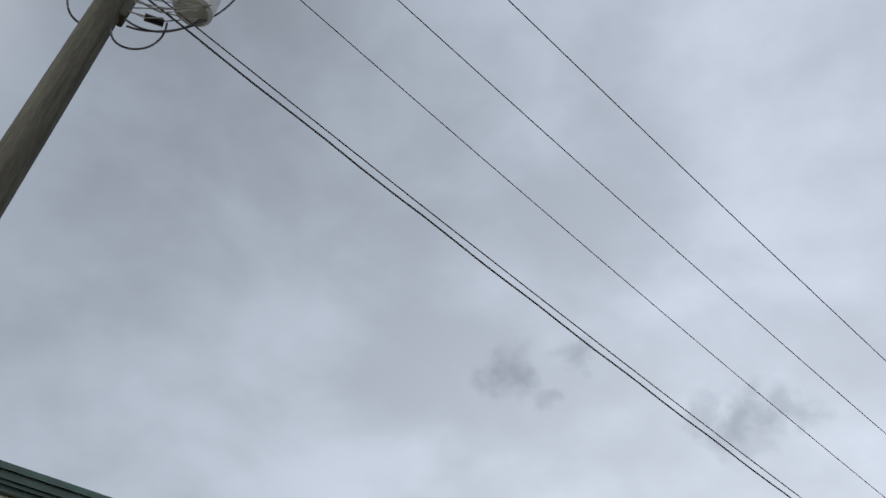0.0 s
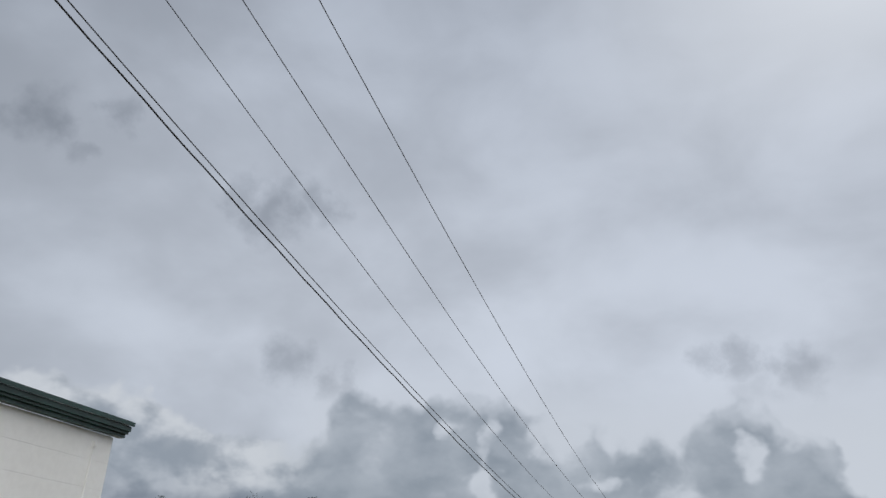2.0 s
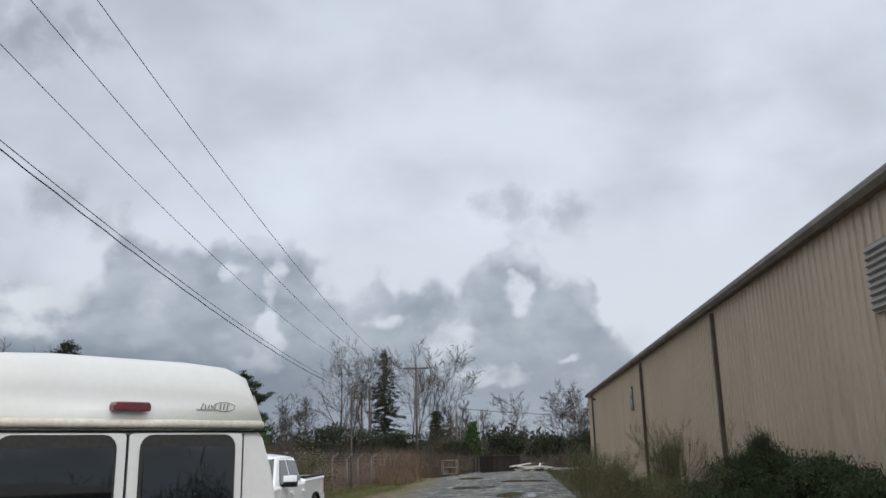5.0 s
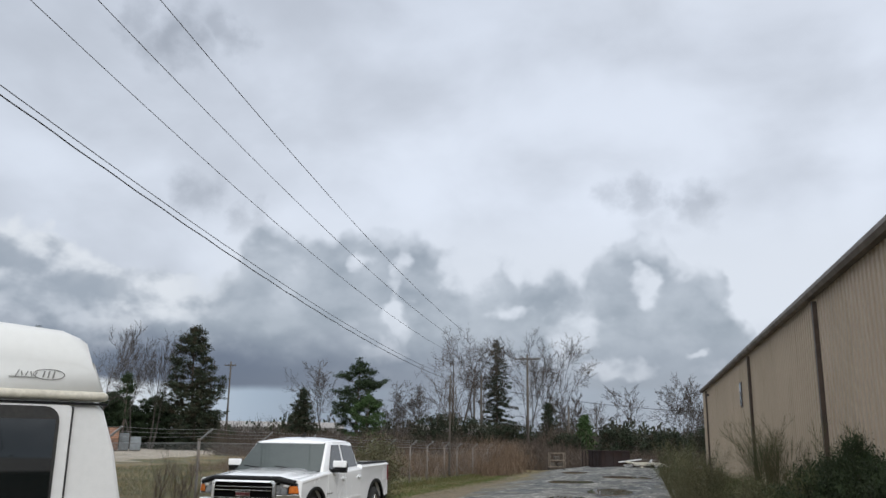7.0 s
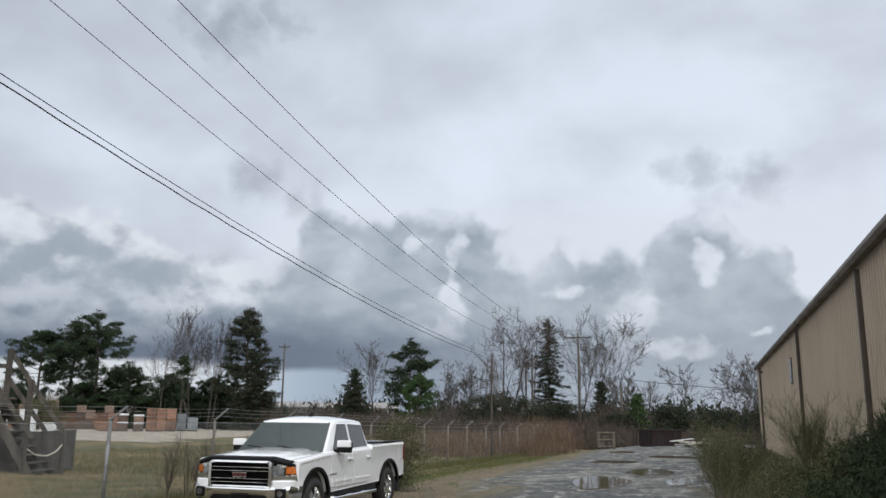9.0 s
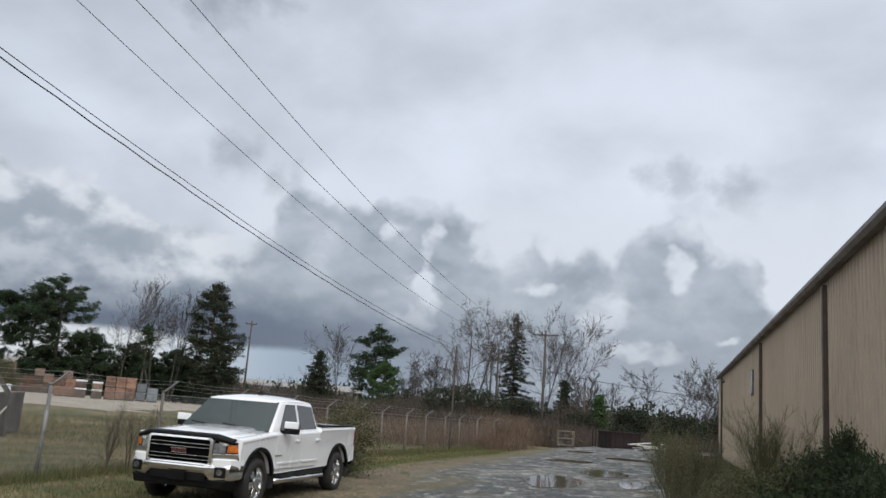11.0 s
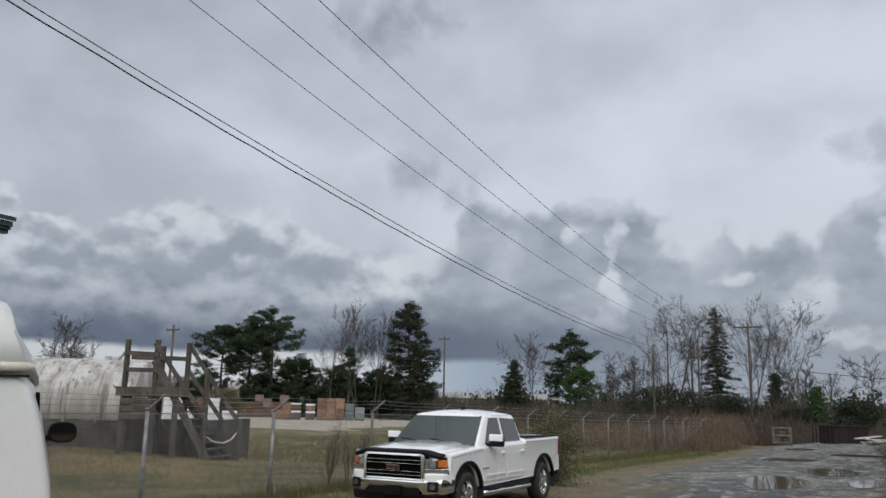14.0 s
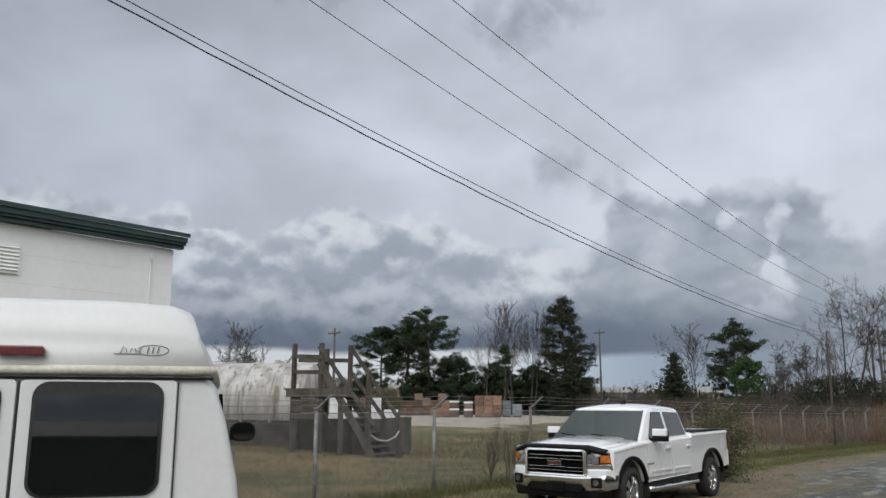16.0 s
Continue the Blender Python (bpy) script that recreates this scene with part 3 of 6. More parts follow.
def build_warehouse():
    y0, y1, depth = 3.4, 61.3, 26.0
    shed = thing("metal_warehouse", "long tan ribbed metal warehouse with brown downspouts", "building", pose(WX, 0, 0))
    # ribbed wall sheet: flat pans with raised ribs every 30 cm
    rib, outline = 0.305, []
    y = y0
    while y < y1 - 0.2:
        outline += [(0.0, y), (0.0, y + 0.235), (-0.038, y + 0.243), (-0.038, y + 0.275), (0.0, y + 0.283)]
        y += rib
    outline += [(0.0, y1), (0.35, y1), (0.35, y0)]
    bm = bmesh.new()
    prism(bm, [(a, b) for a, b in outline], -0.4, WH - 0.12, "Z")
    part("wall", bm, TAN, shed)
    part("wall", boxed((depth / 2, y1 - 0.15, WH / 2 - 0.3), (depth - 0.7, 0.3, WH)), TAN, shed)
    part("wall", boxed((depth / 2, y0 + 0.15, WH / 2 - 0.3), (depth - 0.7, 0.3, WH)), TAN, shed)
    bm = bmesh.new()
    prism(bm, [(-0.22, WH + 0.02), (depth / 2, WH + 1.3), (depth + 0.22, WH + 0.02), (depth + 0.22, WH - 0.05), (depth / 2, WH + 1.2), (-0.22, WH - 0.05)], y0 - 0.3, y1 + 0.25, "Y")
    part("roof", bm, ROOFM, shed)
    # eave gutter: a brown trough under a pale roof edge
    bm = bmesh.new()
    prism(bm, [(-0.24, WH - 0.02), (-0.05, WH - 0.02), (-0.05, WH - 0.2), (-0.2, WH - 0.2), (-0.25, WH - 0.1)], y0 - 0.3, y1 + 0.2, "Y")
    part("gutter", bm, GUTTER, shed, "brown box gutter along the eave")
    for y in (6.4, 19.95, 33.5, 57.3):
        bm = bmesh.new()
        box(bm, (-0.09, y, WH / 2 - 0.15), (0.11, 0.16, WH - 0.3))
        for z in (0.9, 2.6, 4.3):
            box(bm, (-0.085, y, z), (0.13, 0.22, 0.05))
        part("downspout", bm, BROWN, shed, "dark brown square downspout")
    # small framed window high on the wall
    win = part("window_frame", boxed((-0.045, 37.05, 4.02), (0.05, 0.75, 1.1)), BROWN, shed)
    part("pane", boxed((-0.075, 37.05, 4.02), (0.02, 0.6, 0.94)), GLASS, win)
    # rusty louvred vent
    vent = part("louvre_frame", boxed((-0.045, 9.42, 4.27), (0.06, 1.1, 1.05)), ROOFM, shed, "weathered louvred wall vent")
    for k in range(9):
        part("slat", boxed((-0.09, 9.42, 3.83 + 0.11 * k), (0.05, 1.0, 0.09), (0, 32, 0)), ROOFM, vent)
    lamp = part("wall_lamp", boxed((-0.12, 55.3, 5.0), (0.2, 0.2, 0.16)), BROWN, shed, "small brown wall lamp under the eave", bevel=0.02)
    part("lamp_lens", boxed((-0.2, 55.3, 4.93), (0.05, 0.16, 0.08)), LENS, lamp)


build_warehouse()


# ---------------------------------------------------------------- white block building with green eave
def build_white():
    X, y1, H = -17.75, 10.25, 5.5
    hall = thing("white_building", "white painted building with dark green eave trim", "building", pose(X, 0.02, 0.045))
    bm = bmesh.new()
    box(bm, (-6, (y1 - 40) / 2, H / 2 - 0.1), (12, y1 + 40, H + 0.2))
    part("wall", bm, WHITE_BLOCK, hall)
    # painted boards, each a shallow course
    for k in range(9):
        z = H - 0.32 - 0.6 * k
        part("board", boxed((0.012, (y1 - 39.9) / 2, z), (0.03, y1 + 40.02, 0.597)), WHITE_BLOCK, hall)
    bm = bmesh.new()
    prism(bm, [(0.42, 5.86), (-6, 7.3), (-12.4, 5.86), (-12.4, 5.76), (-6, 7.2), (0.42, 5.76)], -40.3, 10.5, "Y")
    part("roof", bm, GREEN_TRIM, hall)
    bm = bmesh.new()
    prism(bm, [(0.36, 5.76), (0.36, 5.64), (0.30, 5.64), (0.30, 5.58), (0.22, 5.58), (0.22, 5.5), (0.04, 5.5), (0.04, 5.76)], -40.3, 10.47, "Y")
    part("eave_trim", bm, GREEN_TRIM, hall, "stepped dark green fascia and gutter")
    vent = part("louvre_frame", boxed((0.05, 6.42, 4.76), (0.06, 0.72, 0.62)), WHITE_BLOCK, hall, "white louvred wall vent", bevel=0.01)
    for k in range(7):
        part("slat", boxed((0.09, 6.42, 4.53 + 0.077 * k), (0.045, 0.62, 0.05), (0, -35, 0)), WHITE_BLOCK, vent)
    bm = bmesh.new()
    tube(bm, [(0.06, 9.72, 0.2), (0.06, 9.72, 5.2)], 0.022, 8)
    box(bm, (0.07, 9.72, 5.22), (0.09, 0.08, 0.12))
    part("conduit", bm, WHITE_BLOCK, hall, "thin painted conduit pipe")


build_white()


# ---------------------------------------------------------------- overhead line
def sag_line(a, b, sag, u0=0.0, n=60):
    a, b = Vector(a), Vector(b)
    out = []
    for i in range(n + 1):
        u = u0 + (1 - u0) * i / n
        p = a.lerp(b, u) if 0 <= u <= 1 else a + (b - a) * u
        p.z -= 4 * sag * u * (1 - u)
        out.append(p)
    return out


NEARX, NEARY = -10.58, -6.5


def build_wires():
    A, B = (-10.69, -2.96), (-12.44, 55.71)
    sets = (("power_line", 0.15, 8.51, 0.0, 5.53, 0.013), ("power_line", 0.19, 8.61, 0.04, 5.73, 0.009),
            ("power_line", -0.78, 11.46, -1.3, 7.65, 0.0085), ("power_line", 0.38, 11.46, 0.3, 7.75, 0.0085), ("power_line", 1.58, 11.47, 1.3, 7.79, 0.0085))
    for i, (name, oa, za, ob_, zb, r) in enumerate(sets):
        bm = bmesh.new()
        pts = sag_line((A[0] + oa, A[1], za), (B[0] + ob_, B[1], zb), 1.35, -0.06, 120)
        if i < 2:
            pts = [p for p in pts if p.y < 44.6]
        else:
            pts = pts + [p.lerp(Vector((-23.4 + ob_ * 0.8, 107.3, 9.02)), k / 8) - Vector((0, 0, 0.5 * math.sin(math.pi * k / 8))) for p in pts[-1:] for k in range(1, 9)]
        if i == 0:
            # the lashed cable waves a little along its messenger
            pts = [p + Vector((0, 0, 0.008 * math.sin(k * 1.7))) for k, p in enumerate(pts)]
        tube(bm, pts, r, 5)
        ob = part(name, bm, CABLE, None)
        tagged(ob, "thick black lashed telephone cable strung between poles" if i == 0 else "thin bare overhead power wire strung between poles", "overhead wire", "wires on the pole line")


def insulator(parent, x, y, z):
    bm = bmesh.new()
    disc(bm, (x, y, z - 0.07), 0.016, 0.14, "Z", 8)
    for k, r in enumerate((0.075, 0.062, 0.05)):
        disc(bm, (x, y, z + 0.035 * k), r, 0.03, "Z", 12, r * 0.7)
    return part("insulator", bm, CERAMIC, parent)


def build_near_pole():
    p = thing("utility_pole", "thick weathered wooden utility pole with transformer and cables", "utility pole", pose(NEARX - 0.1, NEARY - 0.155, 0))
    bm = bmesh.new()
    tube(bm, [(0, 0, -0.3), (0, 0, 4), (0, 0, 9), (0, 0, 12.9)], [0.195, 0.178, 0.158, 0.14], 20)
    part("pole", bm, POLEM, p, soft=True)
    arm = part("crossarm", boxed((0.35, 0.14, 11.98), (3.0, 0.11, 0.13)), POLEM, p, bevel=0.01)
    for x in (-0.65, 0.5, 1.68):
        insulator(p, x, 0.14, 12.14)
    bm = bmesh.new()
    for sx in (-0.75, 0.75):
        tube(bm, [(0, 0.16, 11.2), (sx + 0.2, 0.14, 11.93)], 0.018, 6)
    part("brace", bm, STEEL, p)
    # transformer can
    can = bmesh.new()
    rings = [[(0.2 + r * math.cos(a), 0.76 + r * math.sin(a), z + 0.42) for a in [2 * math.pi * k / 24 for k in range(24)]] for r, z in ((0.2, 8.84), (0.235, 8.88), (0.235, 9.72), (0.25, 9.74), (0.25, 9.78), (0.12, 9.88))]
    loft(can, rings)
    t = part("transformer", can, TRAFO, p, "grey round pole transformer can", soft=False)
    for dx in (-0.1, 0.1):
        bm = bmesh.new()
        for k in range(4):
            disc(bm, (0.2 + dx, 0.76, 10.32 + 0.06 * k), 0.05 - 0.006 * k, 0.05, "Z", 10, 0.03)
        part("bushing", bm, CERAMIC, t)
    for z in (9.5, 10.0):
        part("bracket", boxed((0.1, 0.34, z), (0.08, 0.5, 0.06), (0, 0, -15)), STEEL, p)
    # slack loops of cable round the pole head
    loops = (((0.12, 0.14, 8.46), (0.12, 0.24, 8.12), (0.2, 0.72, 8.4), (0.15, 0.59, 8.95)),
             ((0.12, 0.25, 8.62), (0.2, 0.55, 8.6), (0.25, 1.02, 9.1), (0.2, 1.14, 9.95)),
             ((0.1, 0.2, 8.72), (0.2, 0.45, 8.55), (0.25, 0.75, 8.75), (0.2, 0.9, 9.3)),
             ((0.0, -0.14, 8.42), (0.0, -0.3, 8.42), (0.0, -0.42, 8.6), (-0.05, -0.44, 9.1)))
    for lp in loops:
        a, b, c, d = (Vector(q) for q in lp)
        pts = [((1 - u) ** 3) * a + 3 * u * (1 - u) ** 2 * b + 3 * u * u * (1 - u) * c + u ** 3 * d for u in [k / 20 for k in range(21)]]
        bm = bmesh.new()
        tube(bm, pts, 0.012, 6)
        part("cable_loop", bm, CABLE, p)
    part("cable_block", boxed((0.0, 0.13, 9.05), (0.2, 0.17, 0.62)), POLEM, p, bevel=0.03)
    # splice case and clamps where the lines take off
    bm = bmesh.new()
    tube(bm, [(0.14, 0.36, 8.86), (0.17, 0.56, 8.9)], 0.045, 10)
    part("splice_case", bm, PLASTIC, p)
    rr = random.Random(4)
    bm = bmesh.new()
    for k in range(9):
        q = Vector((0.1 + rr.random() * 0.25, 0.2, 8.75 + rr.random() * 0.5))
        e = Vector((0.15 + rr.random() * 0.5, 0.45 + rr.random() * 0.5, 8.75 + rr.random() * 0.6))
        mid = (q + e) / 2 - Vector((0, 0, 0.15 * rr.random()))
        tube(bm, [q, mid, e], 0.008, 5)
    part("service_wires", bm, STEEL, p, "bare tangled service wires")
    bm = bmesh.new()
    tube(bm, [(-0.3, -1.2, 10.3), (-0.3, 0.0, 10.35)], 0.05, 8)
    box(bm, (-0.3, -1.35, 10.28), (0.28, 0.5, 0.14))
    part("street_light", bm, TRAFO, p, "grey cobra-head lamp on an arm", bevel=0.02)


def far_pole(x, y, h, arm, base=-0.7, label="grey wooden utility pole with a crossarm", thick=1.0):
    p = thing("utility_pole", label, "utility pole", pose(x, y, base), group="poles in the distance")
    bm = bmesh.new()
    tube(bm, [(0, 0, 0), (0, 0, h - base)], [0.17 * thick, 0.11 * thick], 10)
    part("pole", bm, POLEFAR, p, soft=True)
    if arm:
        part("crossarm", boxed((0, -0.1, h - base - 0.55), (arm, 0.12, 0.15)), POLEFAR, p)
        for s in (-0.45, -0.15, 0.45):
            insulator(p, s * arm, -0.1, h - base - 0.38)
        bm = bmesh.new()
        for s in (-1, 1):
            tube(bm, [(0, -0.14, h - base - 1.3), (s * arm * 0.28, -0.1, h - base - 0.6)], 0.03, 4)
        part("brace", bm, STEEL, p)
    return p


build_wires()
build_near_pole()
far_pole(-14.0, 91.8, 11.6, 3.0)
far_pole(-62.1, 111.3, 13.0, 1.9)
far_pole(-23.4, 107.4, 9.4, 2.4)
far_pole(-20.6, 98.0, 9.8, 0)
far_pole(-66.8, 60.6, 9.9, 1.9)
far_pole(-9.5, 93.0, 5.8, 0)
# thin lines crossing behind the trees
for za, zb in ((5.6, 5.9),):
    bm = bmesh.new()
    tube(bm, sag_line((-23.4, 107.4, 9.0), (60, 118, 9.0), 3.5, 0, 40), 0.03, 4)
    tagged(part("power_line", bm, CABLE), "thin overhead power wire crossing far behind the trees", "overhead wire", "wires on the pole line")


# ---------------------------------------------------------------- chain-link fence with barbed arms
FX = -12.0


def build_fence():
    fence = thing("chain_link_fence", "galvanised chain-link fence with angled barbed wire arms", "fence")
    ys = [-6.5, -3.2, 0.1, 3.4, 6.7, 10.0, 13.32, 17.1, 20.5, 23.8, 27.0, 30.0, 32.9, 36.2, 39.5, 43.2, 46.4, 51.0, 56.2, 61.0]
    rr = random.Random(8)
    for y in ys:
        z = ground_z(FX, y)
        lean = rr.uniform(-0.03, 0.03)
        bm = bmesh.new()
        tube(bm, [(FX, y, z - 0.2), (FX + lean, y, z + 1.79)], 0.038, 10)
        disc(bm, (FX + lean, y, z + 1.8), 0.046, 0.05, "Z", 10)
        post = part("post", bm, STEEL if y < 15 else RUSTPOST, fence, soft=True)
        bm = bmesh.new()
        tube(bm, [(FX + lean, y, z + 1.78), (FX + 0.3 + lean, y + 0.1, z + 2.06)], 0.024, 6)
        part("barb_arm", bm, STEEL, post)
    # strands
    for f in (0.35, 0.68, 0.98):
        bm = bmesh.new()
        run = []
        for a, b in zip(ys, ys[1:]):
            pa = (FX + 0.3 * f, a + 0.1 * f, ground_z(FX, a) + 1.78 + 0.28 * f)
            pb = (FX + 0.3 * f, b + 0.1 * f, ground_z(FX, b) + 1.78 + 0.28 * f)
            run += sag_line(pa, pb, 0.03, 0, 4)[:-1]
        tube(bm, run, 0.0035, 4)
        part("barbed_strand", bm, STEEL, fence)
    bm = bmesh.new()
    tube(bm, [(FX, y, ground_z(FX, y) + 1.72) for y in ys], 0.008, 5)
    part("top_wire", bm, STEEL, fence)
    # woven diamonds: zigzag wires as thin crossed strips
    def fabric(y0, y1, d, r):
        P = []
        H = 1.72
        rows = int(H / d)
        for iy in range(int((y1 - y0) / d)):
            ya = y0 + iy * d
            for k in range(rows):
                z0, z1 = k * d + 0.02, (k + 1) * d + 0.02
                flip = (k % 2) == 0
                for s in (0, 1):
                    a, b = (ya, ya + d) if flip ^ bool(s) else (ya + d, ya)
                    ga, gb = ground_z(FX, a), ground_z(FX, b)
                    bow = 0.03 * math.sin(a * 1.9) * math.sin(z0 * 2.0)
                    P.append(((FX + bow, a - r, z0 + ga), (FX + bow, a + r, z0 + ga), (FX + bow, b + r, z1 + gb), (FX + bow, b - r, z1 + gb)))
        return np.array(P)
    P = np.concatenate([fabric(2.0, 26.0, 0.055, 0.0036), fabric(26.0, 61.0, 0.16, 0.006)])
    ob = quads_mesh("chain_link", P, STEEL, fence, "woven galvanised wire diamonds")
    ob["kind"] = "stuff"


build_fence()


# ---------------------------------------------------------------- conversion van, seen from behind
def van_ring(y, z0, zb, hb, ht, top, hc, k=0.0):
    """Half outline mirrored: sill, belt, drip rail. y is along the van."""
    half = [(hb * 0.95, z0), (hb * 1.025, z0 + 0.25), (hb * 1.025, 1.15), (hb * 1.015, zb), (hb * 0.985, 1.55), (hb * 0.925, 1.82), (ht, top - 0.05), (ht - 0.05, top)]
    return [(x, y, z) for x, z in half] + [(-x, y, z) for x, z in half[::-1]]


def cap_ring(y, z0, hw, zt, ht):
    half = [(hw, z0), (hw - 0.022, z0 + 0.06), (hw - 0.078, z0 + 0.19), (ht + 0.05, zt - 0.035), (ht - 0.04, zt - 0.004), (ht * 0.55, zt + 0.012)]
    return [(x, y, z) for x, z in half] + [(-x, y, z) for x, z in half[::-1]]


def rounded(cx, cz, w, h, r, n=5):
    out = []
    for sx, sz, a0 in ((1, 1, 0), (-1, 1, 90), (-1, -1, 180), (1, -1, 270)):
        for k in range(n + 1):
            a = radians(a0 + 90 * k / n)
            out.append((cx + sx * (w / 2 - r) + r * math.cos(a), cz + sz * (h / 2 - r) + r * math.sin(a)))
    return out


def make_wheel(parent, x, y, r, width, side):
    """Tyre with tread shoulders, six-spoke bright rim and a hub."""
    bm = bmesh.new()
    prof = ((r * 0.63, -width / 2 + 0.02), (r * 0.72, -width / 2), (r * 0.92, -width / 2 + 0.005), (r, -width / 2 + 0.045), (r, width / 2 - 0.045), (r * 0.92, width / 2 - 0.005), (r * 0.72, width / 2), (r * 0.63, width / 2 - 0.02))
    n = 40
    rings = [[(x + px, y + pr * math.cos(2 * math.pi * k / n), r + pr * math.sin(2 * math.pi * k / n)) for pr, px in prof] for k in range(n)]
    vs = [[bm.verts.new(p) for p in ring] for ring in rings]
    for k in range(n):
        a, b = vs[k], vs[(k + 1) % n]
        for j in range(len(prof)):
            j2 = (j + 1) % len(prof)
            bm.faces.new((a[j], a[j2], b[j2], b[j]))
    w = part("wheel", bm, BLACK, parent, "black tyre on a bright alloy rim", soft=True)
    bm = bmesh.new()
    xo = x + side * (width / 2 - 0.045)
    for k in range(6):
        a = 60 * k + 15
        for da in (-9, 9):
            m = pose(xo, y, r) @ Matrix.Rotation(radians(a + da), 4, "X") @ pose(0, 0, r * 0.37)
            bmesh.ops.create_cube(bm, size=1.0, matrix=m @ Matrix.Diagonal((0.035, 0.05, r * 0.52, 1)))
    disc(bm, (xo, y, r), r * 0.2, 0.05, "X", 18)
    part("spoke_wheel", bm, CHROME, w, bevel=0.006)
    bm = bmesh.new()
    k = 36
    ring = lambda rad, px: [(px, y + rad * math.cos(2 * math.pi * i / k), r + rad * math.sin(2 * math.pi * i / k)) for i in range(k)]
    loft(bm, [ring(r * 0.655, xo + side * 0.02), ring(r * 0.6, xo + side * 0.015), ring(r * 0.57, xo - side * 0.06), ring(r * 0.57, xo - side * 0.14)], caps=False)
    part("rim", bm, CHROME, w, soft=True)
    part("brake_disc", disc(bmesh.new(), (xo - side * 0.09, y, r), r * 0.5, 0.03, "X", 24), STEEL, w)
    return w


def build_van():
    van = thing("van", "white conversion van with raised fibreglass roof, parked on the lane", "van", pose(-4.515, 1.503, 0) @ Matrix.Rotation(radians(55), 4, "Z"))
    # body shell: y runs forward from the rear doors
    bm = bmesh.new()
    rings = [van_ring(0.0, 0.45, 1.32, 1.05, 0.90, 2.06, 0), van_ring(0.12, 0.42, 1.32, 1.055, 0.905, 2.07, 0), van_ring(1.2, 0.42, 1.32, 1.055, 0.91, 2.07, 0),
             van_ring(3.6, 0.42, 1.32, 1.05, 0.91, 2.07, 0), van_ring(4.1, 0.42, 1.32, 1.01, 0.88, 2.0, 0)]
    loft(bm, rings)
    part("body", bm, VANBODY, van, soft=False, bevel=0.035)
    bm = bmesh.new()
    hood = [(0.97, 0.45), (0.99, 1.0), (0.9, 1.22), (0.78, 1.27)]
    r1 = [(x, 4.05, z) for x, z in hood] + [(-x, 4.05, z) for x, z in hood[::-1]]
    r2 = [(x * 0.94, 5.2, z * 0.93) for x, z in hood] + [(-x * 0.94, 5.2, z * 0.93) for x, z in hood[::-1]]
    loft(bm, [r1, r2])
    part("hood", bm, VANBODY, van, bevel=0.03)
    bm = bmesh.new()
    loft(bm, [[(-0.86, 4.08, 1.24), (0.86, 4.08, 1.24), (0.8, 4.02, 1.975), (-0.8, 4.02, 1.975)], [(-0.86, 4.65, 1.24), (0.86, 4.65, 1.24), (0.76, 4.16, 1.96), (-0.76, 4.16, 1.96)]])
    part("windscreen", bm, GLASS, van)
    # raised roof cap: steep rear face, long slope to the front
    bm = bmesh.new()
    loft(bm, [cap_ring(0.005, 2.07, 0.895, 2.25, 0.775), cap_ring(0.05, 2.07, 0.90, 2.395, 0.735), cap_ring(0.11, 2.07, 0.90, 2.43, 0.71), cap_ring(0.3, 2.07, 0.902, 2.44, 0.70), cap_ring(0.5, 2.07, 0.905, 2.43, 0.69), cap_ring(1.3, 2.07, 0.92, 2.42, 0.68),
              cap_ring(2.2, 2.07, 0.93, 2.395, 0.67), cap_ring(3.1, 2.07, 0.92, 2.36, 0.64), cap_ring(3.7, 2.06, 0.91, 2.29, 0.6), cap_ring(4.25, 2.0, 0.86, 2.06, 0.5)])
    part("raised_roof", bm, VANW, van, "glossy white fibreglass raised roof", soft=True, bevel=0.0)
    bm = bmesh.new()
    tube(bm, [(-0.9, 3.9, 2.075), (-0.918, 2.0, 2.085), (-0.895, 0.03, 2.085), (-0.875, 0.0, 2.085), (0.875, 0.0, 2.085), (0.895, 0.03, 2.085), (0.905, 2.0, 2.085), (0.9, 3.9, 2.075)], 0.024, 8)
    part("roof_trim", bm, CREAM, van, "yellowed cream trim band under the raised roof", soft=True)
    bm = bmesh.new()
    box(bm, (0, -0.012, 2.045), (1.8, 0.02, 0.012))
    part("drip_gap", bm, PLASTIC, van)
    # roof side flute
    bm = bmesh.new()
    tube(bm, [(-0.86, 0.35, 2.25), (-0.865, 0.8, 2.235), (-0.868, 1.6, 2.22), (-0.868, 2.6, 2.205)], [0.004, 0.02, 0.018, 0.006], 8)
    part("side_flute", bm, STEEL, van, "grey stripe flute on the roof side")
    # rear doors: skins proud of the shell, with windows in rubber seals
    for s in (-1, 1):
        door = part("rear_door", prism(bmesh.new(), rounded(s * 0.3675, 1.275, 0.722, 1.53, 0.03), -0.018, 0.02, "Y"), VANBODY, van, bevel=0.008)
        seal = part("window_seal", prism(bmesh.new(), rounded(s * 0.3675, 1.755, 0.60, 0.545, 0.075), -0.03, 0.0, "Y"), BLACK, door)
        part("pane", prism(bmesh.new(), rounded(s * 0.3675, 1.755, 0.565, 0.51, 0.065), -0.038, -0.030, "Y"), GLASS, door, "dark tinted rear window glass").data.transform(pose(0, -0.034, 1.755) @ Matrix.Rotation(radians(-2.2), 4, "X") @ pose(0, 0.034, -1.755))
        part("shut_line", boxed((s * 0.732, -0.006, 1.28), (0.006, 0.022, 1.5)), BLACK, door)
        for z in (0.8, 1.35):
            part("hinge", boxed((s * 0.775, -0.02, z), (0.1, 0.03, 0.09)), VANBODY, door, bevel=0.008)
    part("shut_line", boxed((0.0, -0.008, 1.28), (0.006, 0.022, 1.5)), BLACK, van)
